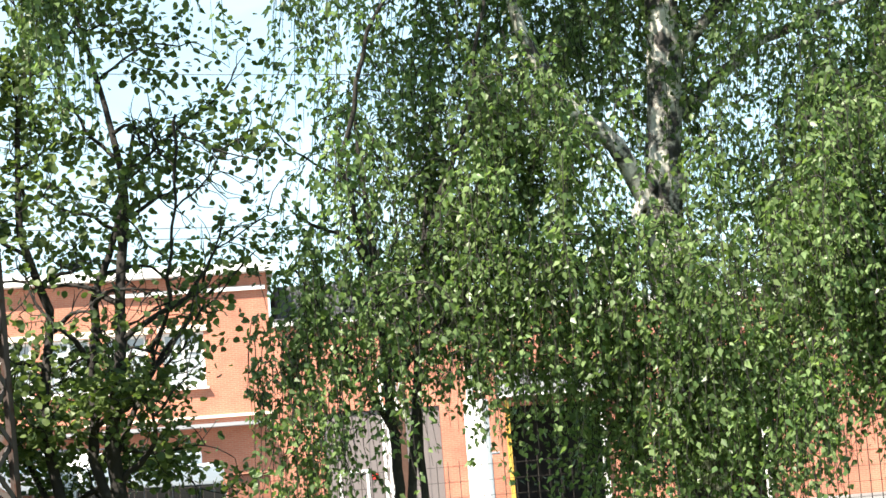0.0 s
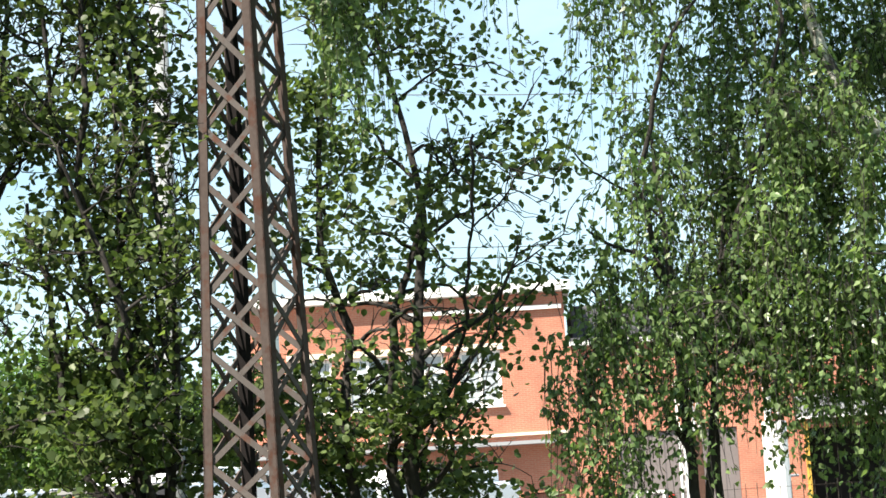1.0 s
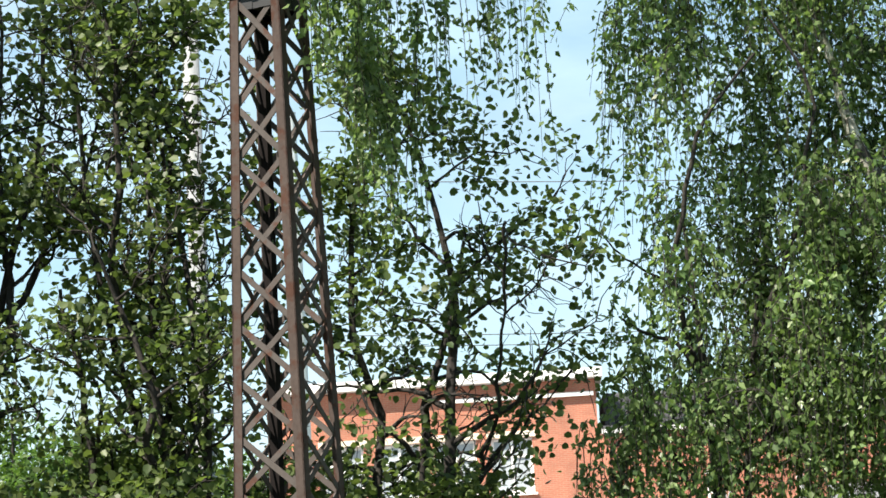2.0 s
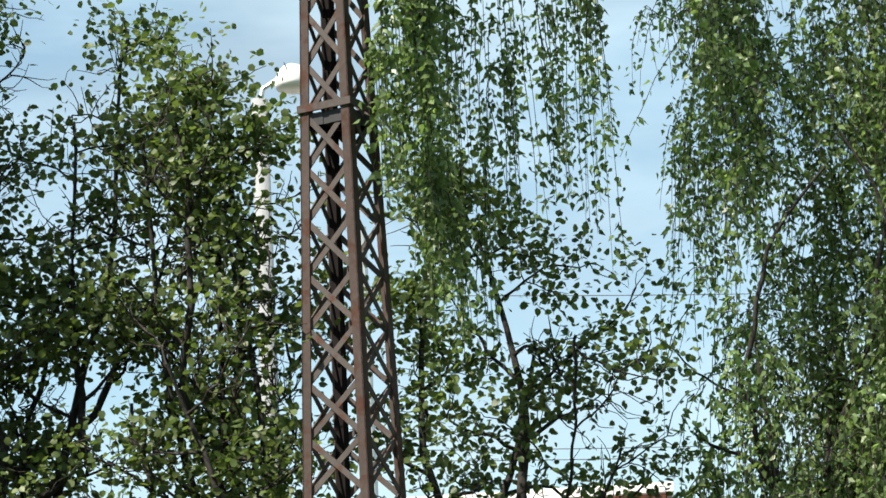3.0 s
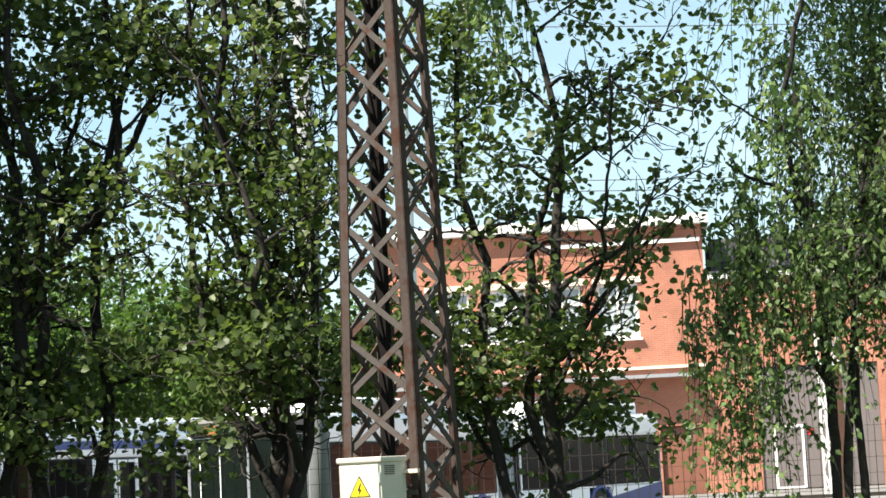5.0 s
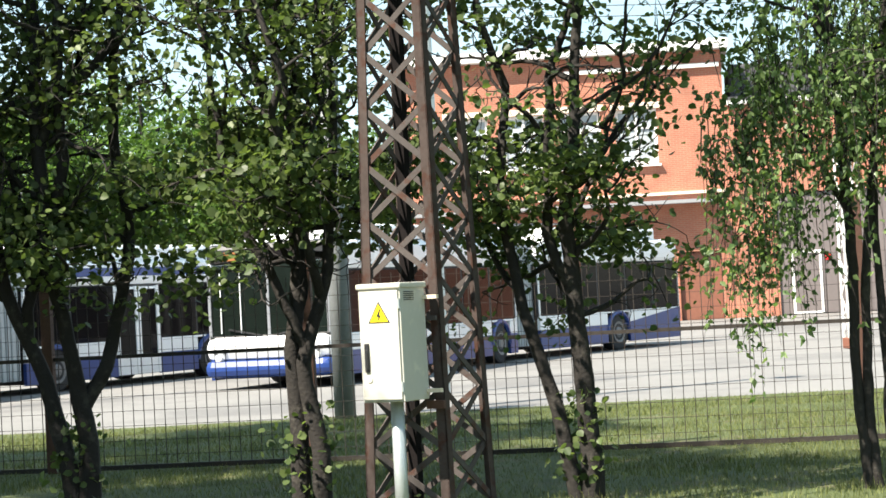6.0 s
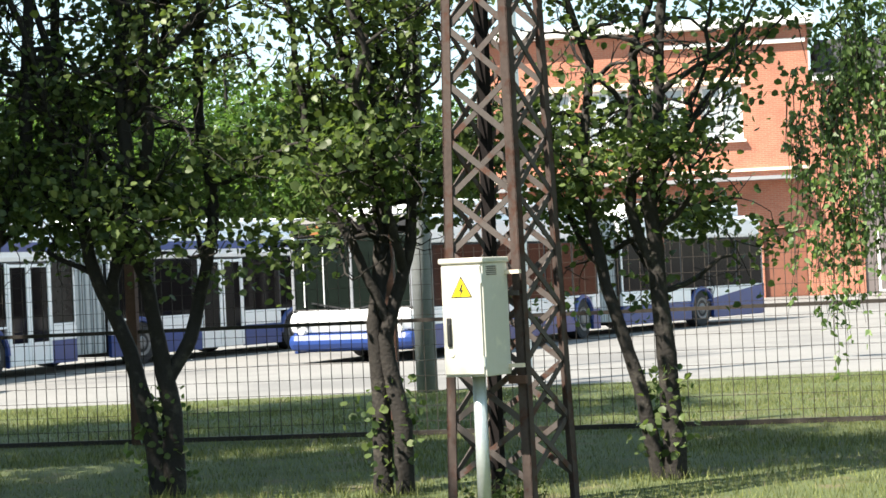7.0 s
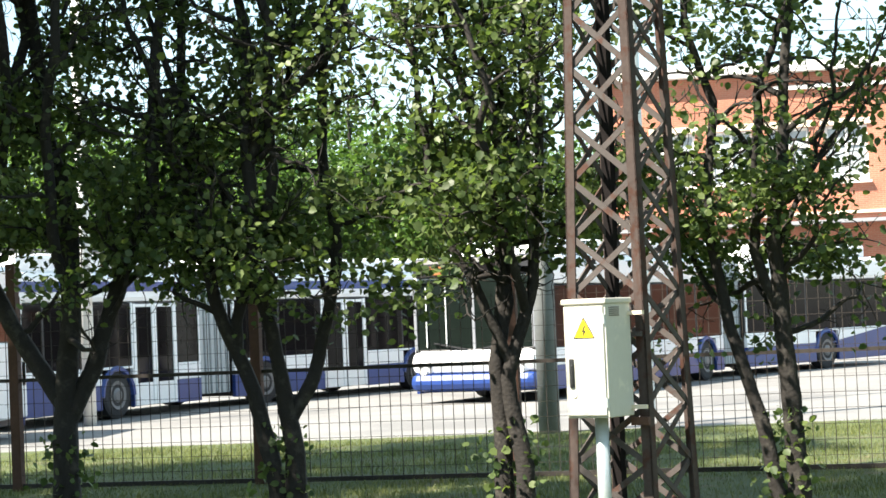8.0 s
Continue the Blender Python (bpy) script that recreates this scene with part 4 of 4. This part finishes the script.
# ---- birches with hanging twigs ----
def hem(x):
    """Height to which the hanging twigs reach above a place along the row."""
    return float(np.interp(x, [-0.6, 0.1, 0.4, 0.9, 1.0, 1.3, 1.6, 1.78, 1.95, 2.15, 2.3, 2.5, 2.9, 3.5, 3.75, 4.35, 4.6, 5.8, 6.1, 6.6, 8],
                           [5.7, 5.3, 4.5, 4.2, 5.0, 5.3, 4.8, 4.7, 1.7, 0.8, 1.1, 1.4, 1.9, 1.9, 2.3, 2.1, 1.2, 1.0, 2.0, 1.8, 1.2]))


def weeping(rng, groups, x_range, y_range, z_top, strand, per_group, leaf_step, reach=0.55, floor=None):
    """Hanging twigs in tufts with gaps between. Returns their lines and the leaf positions."""
    lines, leaf = [], []
    for _ in range(groups):
        cx, cy = rng.uniform(*x_range), rng.uniform(*y_range)
        h = hem(cx) if floor is None else floor
        if h > z_top - 0.6:
            continue
        top = rng.uniform(h + 0.4, z_top)
        if noise.noise((cx * 1.3, cy * 0.6, top * 0.9)) < -0.16:
            continue
        if abs(cx - 5.25) < 0.3 and cy < 15.5 and 3.0 < top < 6.0 and rng.uniform() < 0.85:
            continue
        if 3.8 < cx < 5.2 and cy < 15.5 and abs(top - 0.5 - (3.4 + (5.2 - cx) * 1.1)) < 0.5 and rng.uniform() < 0.6:
            continue
        for _ in range(per_group):
            a = rng.uniform(0, 2 * np.pi)
            L = strand * rng.uniform(0.25, 1.15)
            L = min(L, top - h + rng.uniform(-0.25, 0.35))
            if L < 0.2:
                continue
            if 1.85 < cx < 3.5 and top - L < 2.15 and rng.uniform() < 0.62:
                L = top - 2.15 - rng.uniform(0, 0.5)
                if L < 0.25:
                    continue
            jit = min(0.09, reach * 0.3)
            p = np.array([cx + rng.normal() * jit, cy + rng.normal() * jit, top + rng.normal() * 0.16])
            out = rng.uniform(0.05, reach)
            n = 8
            u = np.linspace(0, 1, n)
            sway = rng.normal(size=2) * min(0.10, reach * 0.4)
            drop = rng.uniform(1.1, 2.2)
            pts = np.stack([p[0] + np.cos(a) * out * (1 - (1 - u) ** 2) + sway[0] * u * u,
                            p[1] + np.sin(a) * out * (1 - (1 - u) ** 2) + sway[1] * u * u,
                            p[2] + 0.25 * np.sin(u * 2.2) * (1 - u) - L * u ** drop], 1)
            pts[1:] += np.cumsum(rng.normal(size=(n - 1, 3)) * 0.012, axis=0)
            # the twigs thin out before the upper trunk
            if cy < 15.6 and abs(cx - 5.25 + (15.6 - cy) * 0.34) < 0.26 and 3.0 < top - L / 2 < 6.2 and rng.uniform() < 0.82:
                continue
            lines.append((pts, np.linspace(0.0045, 0.0016, n)))
            m = max(3, int(L / leaf_step))
            q = rng.uniform(0.08, 1.0, m) * (n - 1)
            i = np.minimum(q.astype(int), n - 2)
            fr = (q - i)[:, None]
            leaf.append(pts[i] * (1 - fr) + pts[i + 1] * fr + rng.normal(size=(m, 3)) * 0.028)
    return lines, np.concatenate(leaf)


def birch(x, y, trunk, limbs, seed, tufts, leaf_size, bark, label):
    rng = np.random.default_rng(seed)
    t = thing("birch_tree", x, y, 0, 0, label, "tree", "tree row along the fence")
    off = np.array([x, y, 0.0])
    solid = []
    for st in trunk:
        st = np.array(st, float)
        u = np.linspace(0, len(st) - 1, 30)
        pts = np.stack([np.interp(u, np.arange(len(st)), st[:, c]) for c in range(4)], 1)
        pts[1:-1, :2] += rng.normal(size=(28, 2)) * min(0.012, 0.09 * st[0, 3])
        pts[:, 3] *= 1 + rng.normal(size=30) * 0.05
        solid.append((pts[:, :3], pts[:, 3]))
    v, f = tubes_np(solid, 12)
    mesh_from("trunk", v, f, bark, t, True)
    for st in limbs:
        st = np.array(st, float)
        u = np.linspace(0, len(st) - 1, 16)
        pts = np.stack([np.interp(u, np.arange(len(st)), st[:, c]) for c in range(4)], 1)
        pts[1:, :3] += np.cumsum(rng.normal(size=(15, 3)) * 0.015, axis=0)
        v, f = tubes_np([(pts[:, :3], pts[:, 3])], 8)
        mesh_from("limb", v, f, bark, t, True)
    lines, leaf = [], []
    for args in tufts:
        a, b = weeping(rng, *args)
        lines += [(p - off, r) for p, r in a]
        leaf.append(b - off)
    v, f = tubes_np(lines, 4)
    mesh_from("twig_work", v, f, "bark", t, True)
    v, f = leaves_np(rng, np.concatenate(leaf), leaf_size, 0.8, POINTED)
    mesh_from("crown", v, f, "birch_leaf", t)
    return t


birch(5.4, 15.6, [[(0, 0, 0, .19), (0.02, 0, 1.3, .17), (0.02, 0, 2.3, .16), (-0.18, 0, 3.06, .165), (-0.12, 0, 3.8, .15), (-0.03, 0, 5.0, .125), (0.0, 0, 6.5, .1), (-0.1, 0, 9.5, .03)]],
      [[(-0.2, -0.05, 3.35, .085), (-0.55, -0.15, 3.95, .075), (-0.95, -0.2, 4.3, .065), (-1.25, -0.3, 4.75, .05), (-1.45, -0.3, 5.6, .03), (-1.6, -0.4, 7.0, .012)],
       [(-0.1, 0, 5.6, .06), (-1.2, -0.6, 7.4, .045), (-2.8, -1.4, 8.1, .03), (-4.6, -2.0, 8.0, .012)],
       [(-0.1, 0, 3.9, .05), (-0.55, -0.2, 3.3, .035), (-0.95, -0.3, 3.05, .02)],
       [(0.0, 0, 4.6, .05), (0.8, -0.3, 5.6, .04), (1.6, -0.5, 6.6, .02)],
       [(0.0, 0, 4.2, .05), (0.9, 0.2, 4.9, .04), (2.0, 0.2, 5.3, .02)]],
      21,
      [(470, (2.45, 7.7), (14.5, 16.4), 7.4, 0.95, 10, 0.028, 0.34),
       (150, (3.4, 7.2), (14.2, 15.0), 4.6, 1.0, 9, 0.028, 0.32),
       (200, (4.2, 7.7), (15.6, 17.2), 8.0, 1.0, 8, 0.030),
       (12, (-0.02, 0.6), (12.9, 13.6), 7.8, 2.3, 6, 0.017, 0.10),
       (26, (0.55, 1.78), (14.2, 15.0), 8.4, 2.4, 4, 0.026, 0.13),
       # two unseen tuft layers above the view, added to shade what is below
       (200, (0.3, 7.0), (12.3, 15.6), 10.5, 1.3, 9, 0.034, 0.5, 8.0),
       (45, (-1.6, 0.3), (12.9, 14.6), 10.0, 1.2, 8, 0.034, 0.5, 8.0),
       (80, (4.3, 7.6), (13.6, 14.3), 4.2, 1.1, 7, 0.030, 0.3)],
      0.062, "birch_bark", "tall weeping birch with black-patched white trunk and hanging twigs")
birch(3.0, 15.1, [[(-0.04, 0, 0, .042), (-0.10, 0, 0.7, .038), (-0.08, 0, 1.6, .036), (-0.12, 0, 2.6, .03), (-0.2, 0, 4.2, .013)],
                   [(0.02, 0, 0, .042), (-0.02, 0, 0.5, .037), (0.0, 0, 1.4, .033), (0.12, 0, 2.4, .028), (0.3, 0, 3.8, .012)],
                   [(0.12, 0.02, 0, .038), (0.13, 0.02, 0.9, .034), (0.10, 0.05, 1.8, .028), (0.2, 0.1, 3.2, .012)]],
      [[(-0.05, 0, 1.9, .025), (-0.4, -0.1, 2.5, .018), (-0.75, -0.1, 3.1, .008)],
       [(-0.05, 0, 2.3, .025), (0.4, -0.1, 2.8, .018), (0.7, -0.1, 3.3, .008)],
       [(-0.15, 0, 3.0, .024), (-0.45, -0.3, 3.8, .02), (-0.25, -0.5, 4.7, .016), (0.15, -0.6, 5.2, .010)],
       [(0.2, 0, 3.2, .022), (0.55, -0.3, 4.2, .018), (0.6, -0.5, 4.9, .014), (0.3, -0.6, 5.5, .008)],
       [(-0.15, 0, 3.6, .012), (-0.6, -0.2, 4.0, .008), (-0.95, -0.3, 4.25, .004)],
       [(0.1, 0, 2.6, .02), (-0.3, -0.4, 3.3, .016), (-0.7, -0.5, 3.5, .008)]],
      22,
      [(18, (2.2, 2.85), (14.3, 15.0), 4.2, 1.4, 7, 0.026, 0.18),
       (10, (2.0, 2.4), (14.3, 14.9), 3.7, 0.9, 6, 0.028, 0.15),
       (12, (1.85, 2.3), (14.3, 14.8), 2.7, 1.3, 7, 0.028, 0.2),
       (36, (2.35, 3.6), (14.4, 15.6), 4.6, 0.9, 7, 0.032)],
      0.060, "bark", "young birch with several dark stems and hanging leafy twigs")


# ---- stones at the pylon's foot ----
srng = random.Random(9)
for k in range(9):
    bm = bmesh.new()
    bmesh.ops.create_icosphere(bm, subdivisions=2, radius=1.0)
    r = srng.uniform(0.02, 0.05)
    for v in bm.verts:
        v.co = Vector((v.co.x * r * srng.uniform(0.95, 1.1), v.co.y * r * 0.8, v.co.z * r * 0.55)) * (1 + 0.25 * noise.noise(v.co * 1.7 + Vector((k, 0, 0))))
    st = finish("stone", bm, "stone", None, "", True)
    st.matrix_basis = pose(-0.12 + srng.uniform(-0.45, 0.5), 13.25 + srng.uniform(-0.25, 0.4), r * 0.3, 0, 0, srng.uniform(0, 180))
    tagged(st, "small pale grey stone lying in the grass", "stone", "stones at the pylon foot")


# ---- weeds growing up inside the pylon's foot ----
def weed(x, y, seed, height):
    rng = np.random.default_rng(seed)
    t = thing("weed", x, y, 0, 0, "leafy green weed growing inside the pylon foot", "weed", "weeds at the pylon foot")
    stalks = [bend(rng, (rng.normal() * 0.04, rng.normal() * 0.04, -0.01), (rng.normal() * 0.35, rng.normal() * 0.35, 1), height * rng.uniform(0.5, 1.1), 7, 0.14, 0.02) for _ in range(9)]
    v, f = tubes_np([(p, np.linspace(0.004, 0.0015, 8)) for p in stalks], 5)
    mesh_from("stalk", v, f, "straw", t, True)
    pos = np.concatenate([p[2:][rng.integers(0, 6, 14)] + rng.normal(size=(14, 3)) * 0.022 for p in stalks])
    v, f = leaves_np(rng, pos, 0.045, 0.3, POINTED)
    mesh_from("foliage", v, f, "leaf", t)


for k, (x, y, h) in enumerate([(-0.16, 13.42, 0.34), (0.0, 13.55, 0.26), (-0.30, 13.58, 0.22)]):
    weed(x, y, 80 + k, h)


# ---- distant trees ----
def far_tree(x, y, h, r, seed):
    rng = np.random.default_rng(seed)
    t = thing("far_tree", x, y, 0, 0, "distant leafy green tree beyond the yard", "tree", "distant trees")
    v, f = tubes_np([(np.array([(0, 0, 0), (0.1, 0, h * 0.4), (0, 0.1, h * 0.9)]), np.array([0.3, 0.22, 0.05]))] +
                    [(bend(rng, (0, 0, h * rng.uniform(0.3, 0.7)), (np.cos(a), np.sin(a), 0.6), r, 5, 0.2, 0), np.linspace(0.1, 0.02, 6)) for a in rng.uniform(0, 6.28, 12)], 6)
    mesh_from("trunk", v, f, "bark", t, True)
    c = rng.normal(size=(70, 3))
    c /= np.linalg.norm(c, axis=1, keepdims=True)
    c *= rng.uniform(0.45, 1.0, (70, 1)) * np.array([r, r, h * 0.36])
    c[:, 2] += h * 0.6
    n = 9000
    pos = c[rng.integers(0, 70, n)] + rng.normal(size=(n, 3)) * np.array([0.28, 0.28, 0.22]) * r * 0.55
    v, f = leaves_np(rng, pos, 0.30, 0.4, POINTED)
    mesh_from("crown", v, f, "far_leaf", t)


for i, (x, y, h, r) in enumerate([(-27, 92, 13, 5), (-19, 97, 12, 4.6), (-12.5, 93, 12.5, 4.6), (-33, 90, 13, 5.2), (-7.0, 106, 12, 4.4),
                                  (-16, 88, 10.5, 4.2), (-23, 90, 12, 4.6), (-9.2, 90, 10, 3.8), (-4.0, 108, 11, 4.0)]):
    far_tree(x, y, h, r, 40 + i)


# ---- grass ----
def grass(name, n, x_range, y_range, height, material, seed, label, lump=0.0, centre=None):
    rng = np.random.default_rng(seed)
    if centre is None:
        px, pyy = rng.uniform(*x_range, n), rng.uniform(*y_range, n)
    else:
        c = np.array(centre)[rng.integers(0, len(centre), n)]
        px, pyy = c[:, 0] + rng.normal(size=n) * lump, c[:, 1] + rng.normal(size=n) * lump
    h = height * rng.uniform(0.4, 1.3, n)
    a = rng.uniform(0, 2 * np.pi, n)
    w = 0.006 + 0.05 * h
    lean = rng.normal(size=(n, 2)) * 0.45 * h[:, None]
    base = np.stack([px, pyy, np.full(n, -0.02)], 1)
    dx = np.stack([np.cos(a) * w, np.sin(a) * w, np.zeros(n)], 1)
    tip = base + np.stack([lean[:, 0], lean[:, 1], h + 0.02], 1)
    V = np.stack([base - dx / 2, base + dx / 2, tip], 1).reshape(-1, 3)
    F = np.arange(3 * n).reshape(n, 3)
    tagged(mesh_from(name, V, F, material), label, "grass", kind="stuff")


grass("lawn_grass", 190000, (-8, 9), (11.5, 27.8), 0.036, "blade", 5, "short mown grass of the lawn")
grass("dry_grass", 1300, (-8, 9), (11.5, 16), 0.045, "straw", 6, "scattered dry yellow grass stalks")
grass("tall_tufts", 1100, None, None, 0.085, "blade", 7, "long grass tufts at the feet of posts and trees", 0.13,
      [(-0.5, 13.4), (-0.1, 13.3), (0.15, 13.5), (-0.3, 13.1), (-2.66, 15.5), (-0.95, 15.0), (0.97, 15.2), (2.89, 15.1), (5.4, 15.6)])
grass("dry_tufts", 260, None, None, 0.065, "straw", 8, "dry straw-coloured tufts round the pylon foot", 0.16,
      [(-0.4, 13.4), (0.0, 13.25), (0.2, 13.5), (-0.3, 13.08)])
